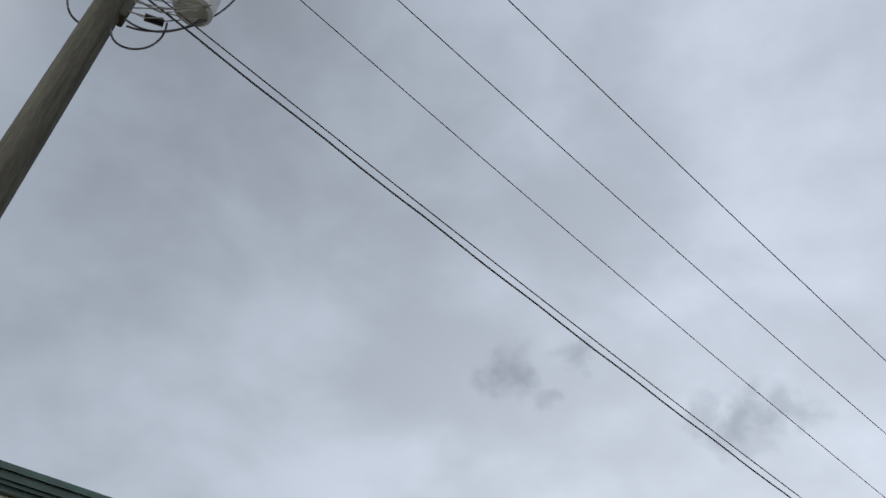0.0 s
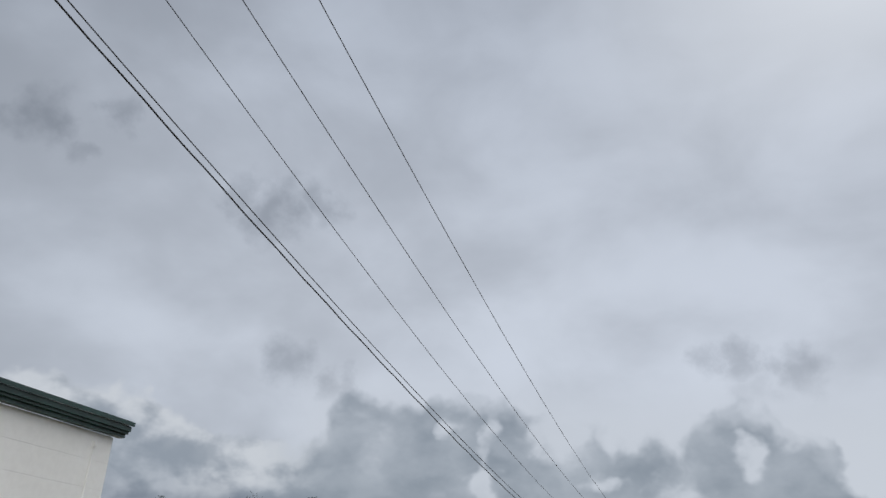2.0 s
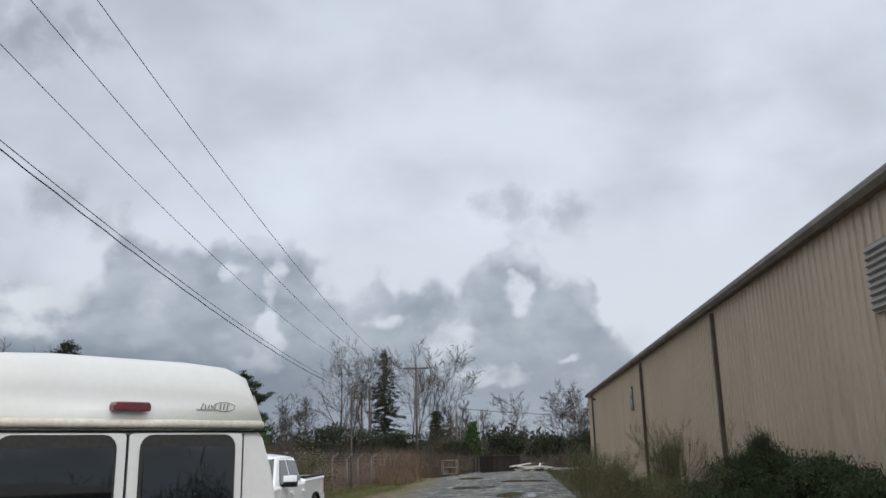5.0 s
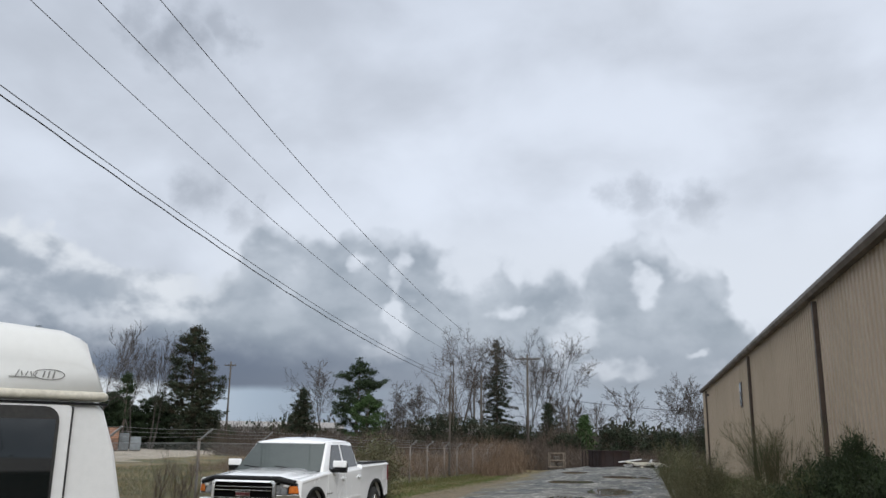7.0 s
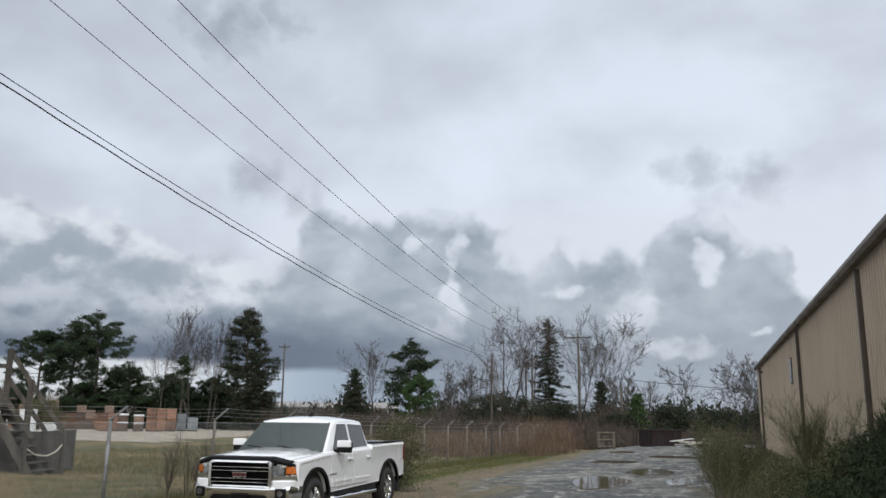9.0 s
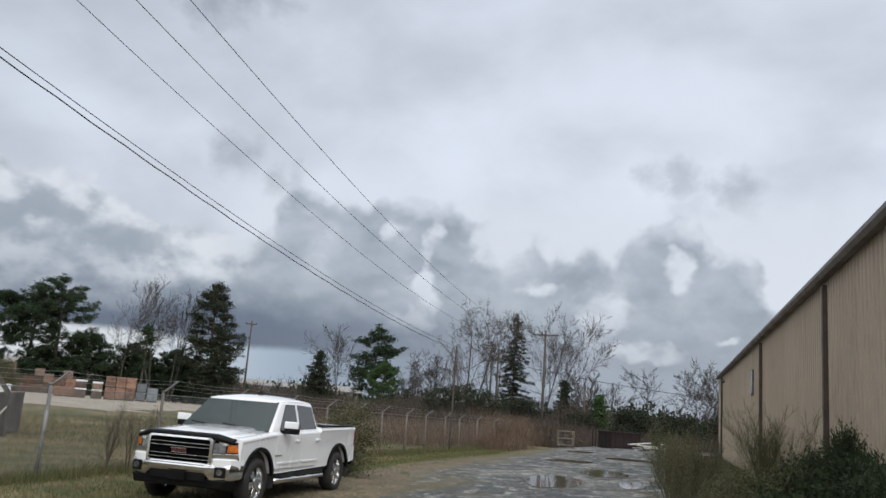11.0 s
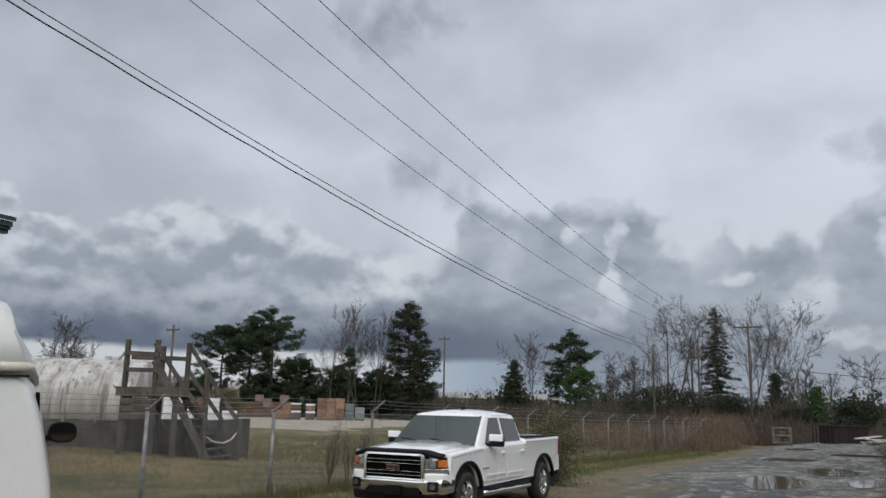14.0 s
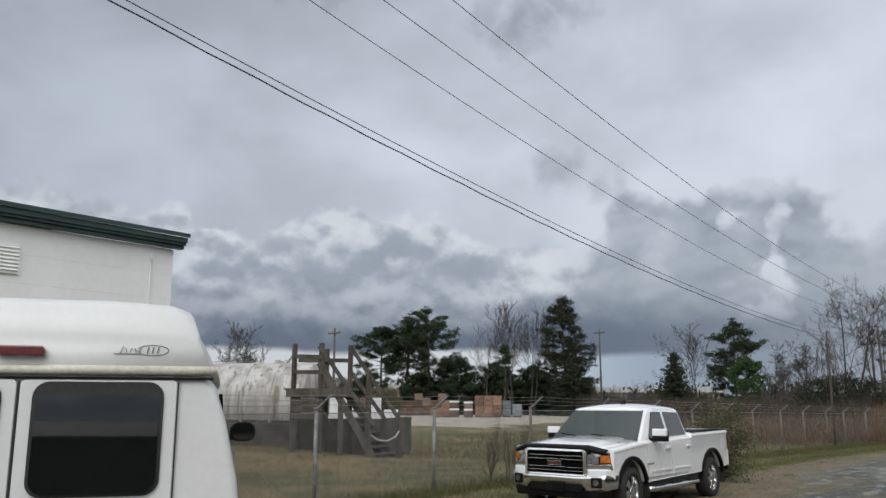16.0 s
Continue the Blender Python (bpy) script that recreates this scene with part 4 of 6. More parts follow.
    part("door_handle", boxed((0.09, -0.04, 1.25), (0.06, 0.05, 0.16)), CHROME, van, bevel=0.01)
    lamp = part("brake_light", prism(bmesh.new(), [(-0.105, 2.149), (0.105, 2.149), (0.108, 2.18), (0.095, 2.198), (-0.095, 2.198), (-0.108, 2.18)], -0.045, 0.03, "Y"), RED, van, "dark red high brake light", bevel=0.008)
    # decal of the conversion maker as plain strokes: four bars in a ring
    bm = bmesh.new()
    ringpts = [(0.6 + 0.075 * math.cos(2 * math.pi * k / 22), 0.0, 2.186 + 0.026 * math.sin(2 * math.pi * k / 22)) for k in range(23)]
    tube(bm, [Vector(p) + Vector((0, -0.0, 0)) for p in ringpts], 0.002, 4)
    for k in range(3):
        box(bm, (0.575 + 0.024 * k, 0.0, 2.186), (0.006, 0.004, 0.034), (0, 10, 0))
    for k in range(5):
        box(bm, (0.45 + 0.022 * k, 0.0, 2.185), (0.004, 0.004, 0.024 + 0.018 * (k == 0)), (0, 24 - 40 * (k % 2), 0))
    box(bm, (0.48, 0.0, 2.168), (0.13, 0.004, 0.003))
    lg = part("decal", bm, GREYMARK, van, "thin grey outlined maker's mark")
    lg.location = (0, -0.0, 0)
    lg.rotation_euler = (0, 0, 0)
    for s in (-1, 1):
        bm = bmesh.new()
        box(bm, (s * 0.9, -0.015, 1.02), (0.15, 0.05, 0.42))
        part("tail_light", bm, RED, van, bevel=0.01)
        # side glass strip and door mirror
        bm = bmesh.new()
        loft(bm, [[(s * 0.975, 0.5, 1.4), (s * 0.93, 0.5, 1.975), (s * 0.95, 0.5, 1.975), (s * 1.0, 0.5, 1.4)], [(s * 0.975, 3.7, 1.4), (s * 0.93, 3.7, 1.975), (s * 0.95, 3.7, 1.975), (s * 1.0, 3.7, 1.4)]])
        part("side_window", bm, GLASS, van)
        mir = bmesh.new()
        loft(mir, [[(s * 1.1 + dx * 0.95, 3.78 + dy, 1.65 + dz * 0.9) for dx, dz in rounded(0.06, 0, 0.25, 0.2, 0.09)] for dy in (0.0, 0.05)] + [[(s * 1.1 + 0.01 + dx * 0.7, 3.9, 1.65 + dz * 0.7) for dx, dz in rounded(0.06, 0, 0.25, 0.2, 0.09)]])
        m_ = part("side_mirror", mir, PLASTIC, van, "black door mirror", soft=False)
        part("mirror_glass", prism(bmesh.new(), rounded(s * 1.1 + 0.06, 1.65, 0.2, 0.15, 0.07), 3.77, 3.782, "Y"), GLASS, m_)
        part("mirror_arm", boxed((s * 1.02, 3.86, 1.6), (0.14, 0.06, 0.05)), PLASTIC, m_)
        for y in (0.95, 4.45):
            make_wheel(van, s * 0.86, y, 0.36, 0.24, s)
    bm = bmesh.new()
    box(bm, (0, -0.1, 0.55), (1.9, 0.2, 0.18))
    part("rear_bumper", bm, CHROME, van, bevel=0.03)
    part("side_marker", boxed((1.035, 3.1, 1.33), (0.03, 0.1, 0.12)), LENS, van, bevel=0.008)
    part("number_plate", boxed((-0.3, -0.03, 0.9), (0.3, 0.012, 0.15)), WRAP, van)


build_van()


# ---------------------------------------------------------------- white pickup truck
def arch(cy, cz, r, a0, a1, n=12):
    return [(cy + r * math.cos(radians(a0 + (a1 - a0) * k / n)), cz + r * math.sin(radians(a0 + (a1 - a0) * k / n))) for k in range(n + 1)]


def build_truck():
    tk = thing("pickup_truck", "white crew-cab pickup truck with chrome grille, parked on grass", "pickup truck", pose(-8.22, 13.1, 0.0) @ Matrix.Rotation(radians(180.5), 4, "Z"))
    WB, R = -3.645, 0.405
    # lower body side outline with wheel arches (y forward, z up)
    low = [(0.70, 0.56), (0.72, 0.95), (0.70, 1.16), (-0.45, 1.25), (-2.62, 1.29), (-2.64, 1.34), (-4.55, 1.36), (-4.57, 0.62)]
    low += [(WB - 0.52, 0.58)] + arch(WB, 0.42, 0.53, 162, 18)[1:-1] + [(WB + 0.52, 0.56), (-0.55, 0.52)]
    low += arch(0, 0.42, 0.53, 168, 15)[1:-1] + [(0.53, 0.54)]
    bm = bmesh.new()
    def ring(x, k):
        return [(x, y - 0.05 * k * (1 if y > 0.6 else 0), z if z < 1.1 else z - 0.06 * k) for y, z in low]
    sect_x = ((0.985, 1.6), (1.0, 1.15), (0.992, 0.62), (0.965, 0.25), (0.92, 0.06), (0.84, 0.0))
    loft(bm, [ring(-x, k) for x, k in sect_x] + [ring(x, k) for x, k in sect_x[::-1]])
    body = part("body", bm, WHITE, tk, bevel=0.018)
    # inner arch darkness comes from real liners
    for cy in (0.0, WB):
        for s in (-1, 1):
            bm = bmesh.new()
            pts = arch(cy, 0.42, 0.52, 170, 10)
            prism(bm, pts + [(cy + 0.5, 0.5), (cy - 0.5, 0.5)], s * 0.62, s * 0.9, "X")
            part("wheel_liner", bm, BLACK, tk)
    for s in (-1, 1):
        for cy in (0.0, WB):
            bm = bmesh.new()
            outer, inner = arch(cy, 0.42, 0.585, 172, 6, 20), arch(cy, 0.42, 0.525, 172, 6, 20)
            x0, x1 = s * 0.96, s * 1.02
            loft(bm, [[(x0, *q), (x1, *q), (x1, *p), (x0, *p)] for q, p in zip(outer, inner)])
            part("arch_flare", bm, PLASTIC, tk, "dark grey wheel arch moulding")
            bm = bmesh.new()
            box(bm, (s * 0.9, cy - 0.56, 0.45), (0.24, 0.02, 0.36))
            part("mud_flap", bm, BLACK, tk)
            make_wheel(tk, s * 0.865, cy, R, 0.27, s)
    # hood with raised centre
    bm = bmesh.new()
    def hood(y, hw, z):
        half = [(hw, z - 0.085), (hw * 0.975, z - 0.045), (hw * 0.92, z - 0.015), (hw * 0.80, z + 0.002), (hw * 0.66, z + 0.006), (hw * 0.58, z + 0.03), (hw * 0.48, z + 0.042), (hw * 0.2, z + 0.05)]
        return [(-x, y, h) for x, h in half] + [(x, y, h) for x, h in half[::-1]]
    loft(bm, [hood(0.86, 0.80, 1.10), hood(0.83, 0.84, 1.14), hood(0.72, 0.89, 1.175), hood(0.45, 0.93, 1.20), hood(0.1, 0.955, 1.225), hood(-0.5, 0.965, 1.265)])
    part("hood", bm, WHITE, tk, soft=True)
    bm = bmesh.new()
    def defl(y, hw, z, t):
        return [(-hw, y - 0.10, z - 0.04), (-hw * 0.8, y, z), (-hw * 0.7, y + 0.02, z + 0.03), (hw * 0.7, y + 0.02, z + 0.03), (hw * 0.8, y, z), (hw, y - 0.10, z - 0.04), (hw, y - 0.12, z - 0.04 - t), (hw * 0.7, y, z - t + 0.02), (-hw * 0.7, y, z - t + 0.02), (-hw, y - 0.12, z - 0.04 - t)]
    loft(bm, [defl(0.93, 0.90, 1.13, 0.05), defl(0.90, 0.905, 1.165, 0.04), defl(0.82, 0.91, 1.185, 0.03)])
    part("bug_deflector", bm, PLASTIC, tk, "black plastic hood deflector", bevel=0.01)
    # cab greenhouse with tumblehome
    zb, zt = 1.24, 1.84
    bm = bmesh.new()
    bot = [(-0.93, -0.42), (0.93, -0.42), (0.96, -0.9), (0.96, -2.58), (0.9, -2.64), (-0.9, -2.64), (-0.96, -2.58), (-0.96, -0.9)]
    midr = [(-0.77, -1.08), (0.77, -1.08), (0.80, -1.3), (0.79, -2.42), (0.72, -2.5), (-0.72, -2.5), (-0.79, -2.42), (-0.80, -1.3)]
    topr = [(-0.68, -1.24), (0.68, -1.24), (0.70, -1.45), (0.69, -2.3), (0.62, -2.38), (-0.62, -2.38), (-0.69, -2.3), (-0.70, -1.45)]
    loft(bm, [[(x, y, zb - 0.03) for x, y in bot], [(x, y, 1.79) for x, y in midr], [(x, y, 1.83) for x, y in topr]])
    cab = part("cab", bm, WHITE, tk, bevel=0.055)
    bm = bmesh.new()
    rings = []
    for y, up, hw in ((-1.03, 0.0, 0.70), (-1.10, 0.42, 0.755), (-1.28, 0.72, 0.775), (-1.55, 0.95, 0.785), (-1.85, 1.0, 0.785), (-2.15, 0.9, 0.78), (-2.4, 0.6, 0.765), (-2.54, 0.0, 0.70)):
        arc = [(hw * u, y, 1.785 + up * (0.035 + 0.085 * (1 - abs(u) ** 2.6))) for u in [k / 8 for k in range(-8, 9)]]
        rings.append(arc + [(hw, y, 1.765), (-hw, y, 1.765)])
    loft(bm, rings)
    part("roof", bm, WHITE, tk, soft=True)
    # windscreen and rear glass laid on the slopes
    def slope(y0, z0, y1, z1, w0, w1, off):
        n = Vector((0, z1 - z0, -(y1 - y0))).normalized() * off
        if n.y < 0 and y0 > -2:
            n = -n
        q = [Vector((-w0, y0, z0)), Vector((w0, y0, z0)), Vector((w1, y1, z1)), Vector((-w1, y1, z1))]
        return loft(bmesh.new(), [[v - n * 0.5 for v in q], [v + n for v in q]])
    part("windscreen", slope(-0.455, 1.255, -1.06, 1.782, 0.885, 0.735, 0.012), WINDSCREEN, tk, "dark sloping windscreen", bevel=0.004)
    bm = loft(bmesh.new(), [[(-0.8, -2.6, 1.33), (0.8, -2.6, 1.33), (0.64, -2.48, 1.74), (-0.64, -2.48, 1.74)], [(-0.8, -2.645, 1.33), (0.8, -2.645, 1.33), (0.64, -2.53, 1.74), (-0.64, -2.53, 1.74)]])
    part("rear_window", bm, GLASS, tk)
    def on_side(s, y, z):
        f = (z - (zb - 0.03)) / (1.80 - (zb - 0.03))
        return s * (0.962 + (0.80 - 0.962) * f)
    for s in (-1, 1):
        for nm, poly in (("front_window", ((-0.80, 1.285), (-1.58, 1.295), (-1.58, 1.755), (-1.20, 1.755))), ("rear_side_window", ((-1.69, 1.295), (-2.46, 1.31), (-2.36, 1.73), (-1.69, 1.755)))):
            bm = loft(bmesh.new(), [[(on_side(s, y, z) - s * 0.01, y, z) for y, z in poly], [(on_side(s, y, z) + s * 0.006, y, z) for y, z in poly]])
            part(nm, bm, GLASS, tk, "dark tinted side glass")
        # doors as thin skins, leaving dark shut lines between
        for nm, y0, y1 in (("front_door", -0.62, -1.62), ("rear_door", -1.64, -2.56)):
            poly = [(y0, 0.60), (y0, 1.2), (y1, 1.2), (y1 + (0.28 if nm == "rear_door" else 0), 0.60)] if nm == "front_door" else [(y0, 0.60), (y0, 1.2), (y1, 1.2), (y1, 0.98), (y1 + 0.12, 0.74), (y1 + 0.16, 0.60)]
            d = part(nm, loft(bmesh.new(), [[(s * 0.99, y, z) for y, z in poly], [(s * (1.012 if z < 1.0 else 1.004), y, z) for y, z in poly]]), WHITE, tk, bevel=0.006)
            hy = y1 + 0.16
            bm = bmesh.new()
            box(bm, (s * 1.03, hy, 1.09), (0.03, 0.2, 0.035))
            box(bm, (s * 1.018, hy, 1.09), (0.02, 0.12, 0.07))
            part("door_handle", bm, WHITE, d, bevel=0.008)
            part("moulding", boxed((s * 1.016, (y0 + y1) / 2, 0.70), (0.02, abs(y1 - y0) - 0.14, 0.045)), WHITE, d, bevel=0.006)
        part("badge", boxed((s * 1.012, -0.70, 0.84), (0.012, 0.26, 0.026)), GREYMARK, tk)
        # mirrors
        bm = bmesh.new()
        loft(bm, [[(s * 1.13 + dx, -0.86 + dy, 1.34 + dz) for dx, dz in rounded(0, 0, 0.27, 0.2, 0.05)] for dy in (0.0, -0.11)] + [[(s * 1.13 + dx * 0.7, -0.96, 1.32 + dz * 0.7) for dx, dz in rounded(0, 0, 0.27, 0.2, 0.05)]][:0])
        mir = part("side_mirror", bm, PLASTIC, tk, "white-capped black door mirror", bevel=0.012)
        part("mirror_cap", boxed((s * 1.13, -0.875, 1.39), (0.28, 0.07, 0.13)), WHITE, mir, bevel=0.02)
        part("mirror_foot", boxed((s * 1.02, -0.87, 1.26), (0.22, 0.09, 0.06)), PLASTIC, mir, bevel=0.01)
        part("mirror_base", boxed((s * 1.12, -0.915, 1.265), (0.275, 0.125, 0.075)), PLASTIC, mir, bevel=0.01)
        part("mirror_glass", boxed((s * 1.13, -0.975, 1.34), (0.22, 0.008, 0.15)), CHROME, mir)
        # running board
        bm = bmesh.new()
        tube(bm, [(s * 0.98, -0.62, 0.40), (s * 1.02, -0.72, 0.395), (s * 1.02, -2.75, 0.395), (s * 0.98, -2.85, 0.40)], 0.05, 10)
        rb = part("running_board", bm, CHROME, tk, "chrome side step bar", soft=True)
        for y in (-1.0, -1.75, -2.5):
            part("step_pad", boxed((s * 1.02, y, 0.446), (0.075, 0.45, 0.012)), PLASTIC, rb)
        part("sill", boxed((s * 0.9, -1.85, 0.5), (0.12, 2.2, 0.12)), BLACK, tk)
        # headlamp block
        hl = part("headlight", loft(bmesh.new(), [[(s * 0.57, 0.86, 0.80), (s * 0.57, 0.86, 1.10), (s * 0.94, 0.68, 1.09), (s * 0.965, 0.64, 0.82)], [(s * 0.57, 0.905, 0.80), (s * 0.57, 0.895, 1.10), (s * 0.925, 0.765, 1.085), (s * 0.99, 0.68, 0.80)]]), PLASTIC, tk, "clear headlight with amber corner lens", bevel=0.01)
        part("lamp_lens", loft(bmesh.new(), [[(s * 0.60, 0.895, 0.90), (s * 0.60, 0.885, 1.06), (s * 0.79, 0.815, 1.06), (s * 0.80, 0.825, 0.90)], [(s * 0.60, 0.915, 0.90), (s * 0.60, 0.903, 1.06), (s * 0.79, 0.835, 1.06), (s * 0.80, 0.845, 0.90)]]), LENS, hl, bevel=0.008)
        part("amber_lens", loft(bmesh.new(), [[(s * 0.82, 0.81, 0.92), (s * 0.82, 0.80, 1.05), (s * 0.94, 0.72, 1.045), (s * 0.965, 0.70, 0.92)], [(s * 0.82, 0.843, 0.92), (s * 0.82, 0.828, 1.05), (s * 0.94, 0.763, 1.045), (s * 0.972, 0.73, 0.92)]]), AMBER, hl, bevel=0.008)
        part("lamp_trim", loft(bmesh.new(), [[(s * 0.58, 0.89, 0.79), (s * 0.58, 0.89, 0.89), (s * 0.97, 0.70, 0.90), (s * 0.975, 0.68, 0.80)], [(s * 0.58, 0.925, 0.79), (s * 0.58, 0.923, 0.89), (s * 0.977, 0.73, 0.90), (s * 0.995, 0.705, 0.80)]]), CHROME, hl, bevel=0.006)
        # fog lamp pocket
        fp = part("fog_pocket", boxed((s * 0.78, 0.915, 0.60), (0.19, 0.05, 0.17), (0, 0, -s * 14)), PLASTIC, tk, bevel=0.015)
        part("fog_light", disc(bmesh.new(), (s * 0.78, 0.94, 0.605), 0.05, 0.03, "Y", 18), LENS, fp)
        part("tail_light", boxed((s * 0.93, -4.57, 1.12), (0.15, 0.06, 0.38)), RED, tk, bevel=0.015)
    # grille: chrome surround, dark mouth, three bars, badge
    bm = bmesh.new()
    o, i = rounded(0, 0.90, 1.24, 0.48, 0.07), rounded(0, 0.90, 1.12, 0.40, 0.05)
    n = len(o)
    for k in range(n):
        a, b = k, (k + 1) % n
        loft(bm, [[(o[a][0], 0.86, o[a][1]), (o[a][0], 0.955, o[a][1]), (i[a][0], 0.965, i[a][1]), (i[a][0], 0.86, i[a][1])], [(o[b][0], 0.86, o[b][1]), (o[b][0], 0.955, o[b][1]), (i[b][0], 0.965, i[b][1]), (i[b][0], 0.86, i[b][1])]])
    gr = part("grille_surround", bm, CHROME, tk, bevel=0.008)
    part("grille_mesh", prism(bmesh.new(), i, 0.86, 0.90, "Y"), GRILLE, gr)
    for z in (0.775, 0.835, 0.965, 1.025):
        part("grille_bar", boxed((0, 0.93, z), (1.12, 0.05, 0.009)), CHROME, gr, bevel=0.003)
    bm = bmesh.new()
    for dx in (-0.095, 0.0, 0.095):
        box(bm, (dx, 0.963, 0.90), (0.08, 0.02, 0.062))
    badge = part("badge", bm, DOTRED, gr, "dark red block emblem with bright edge", bevel=0.012)
    for dz in (-0.036, 0.036):
        part("badge_edge", boxed((0, 0.962, 0.90 + dz), (0.29, 0.022, 0.008)), CHROME, badge, bevel=0.002)
    # nose panel, bumper, valance
    bm = bmesh.new()
    prism(bm, [(-0.995, 0.5), (-0.985, 0.68), (-0.92, 0.83), (-0.75, 0.925), (-0.62, 0.93), (-0.62, 0.79), (0.62, 0.79), (0.62, 0.93), (0.75, 0.925), (0.92, 0.83), (0.985, 0.68), (0.995, 0.5)], 0.64, 0.815, "Z")
    part("nose_panel", bm, WHITE, tk, bevel=0.02)
    bm = bmesh.new()
    sect = lambda x, y, h0, h1: [(x, y - 0.16, h0), (x, y - 0.03, h0), (x, y, h0 + 0.05), (x, y, h1 - 0.06), (x, y - 0.04, h1), (x, y - 0.16, h1)]
    loft(bm, [sect(-1.01, 0.62, 0.5, 0.72), sect(-0.92, 0.88, 0.47, 0.73), sect(-0.6, 0.96, 0.46, 0.73), sect(-0.5, 0.97, 0.56, 0.73), sect(0.5, 0.97, 0.56, 0.73), sect(0.6, 0.96, 0.46, 0.73), sect(0.92, 0.88, 0.47, 0.73), sect(1.01, 0.62, 0.5, 0.72)])
    part("front_bumper", bm, CHROME, tk, "chrome front bumper with black centre", bevel=0.015)
    part("bumper_mouth", boxed((0, 0.88, 0.50), (1.06, 0.12, 0.15)), PLASTIC, tk, bevel=0.02)
    part("valance", loft(bmesh.new(), [[(-0.95, 0.70, 0.30), (0.95, 0.70, 0.30), (0.98, 0.72, 0.48), (-0.98, 0.72, 0.48)], [(-0.82, 0.90, 0.33), (0.82, 0.90, 0.33), (0.86, 0.92, 0.47), (-0.86, 0.92, 0.47)]]), PLASTIC, tk, bevel=0.02)
    part("plate_holder", boxed((0, 0.965, 0.50), (0.34, 0.02, 0.15)), PLASTIC, tk, bevel=0.006)
    # bed interior, rails, tailgate, rear bumper
    for s in (-1, 1):
        part("bed_rail", boxed((s * 0.93, -3.6, 1.365), (0.1, 1.88, 0.03)), PLASTIC, tk, bevel=0.008)
    part("bed_liner", boxed((0, -3.6, 1.345), (1.7, 1.82, 0.02)), BLACK, tk)
    part("rear_bumper", boxed((0, -4.68, 0.6), (1.86, 0.16, 0.2)), PLASTIC, tk, bevel=0.03)
    part("antenna", loft(bmesh.new(), [[(-0.025, -1.58, 1.89), (0.025, -1.58, 1.89), (0.03, -1.75, 1.89), (-0.03, -1.75, 1.89)], [(-0.012, -1.70, 1.975), (0.012, -1.70, 1.975), (0.012, -1.75, 1.98), (-0.012, -1.75, 1.98)]]), PLASTIC, tk)
    bm = bmesh.new()
    for s in (-0.4, 0.25):
        tube(bm, [(s, -0.47, 1.29), (s + 0.5, -0.53, 1.34)], 0.01, 5)
    part("wiper", bm, PLASTIC, tk)
    bm = bmesh.new()
    box(bm, (0, -2.0, 0.42), (0.9, 5.2, 0.16))
    box(bm, (0, 0.0, 0.4), (1.5, 0.12, 0.12))
    box(bm, (0, WB, 0.4), (1.5, 0.14, 0.14))
    part("chassis", bm, BLACK, tk)


build_truck()


# ---------------------------------------------------------------- tank in its block enclosure, wooden stairs
SU, SV = Vector((0.73, 0.687, 0)), Vector((-0.687, 0.73, 0))
SF = Vector((-19.75, 20.0, 0))


def sp(u, v, z):
    return SF + SU * u + SV * v + Vector((0, 0, z))


def beam(name, a, b, w, d, mat, parent, label=""):
    """A square timber between two points."""
    a, b = Vector(a), Vector(b)
    m = look(a, b)
    L = (b - a).length
    bm = bmesh.new()
    bmesh.ops.create_cube(bm, size=1.0, matrix=m @ pose(0, 0, -L / 2) @ Matrix.Diagonal((w, d, L, 1)))
    return part(name, bm, mat, parent, label, bevel=0.006)


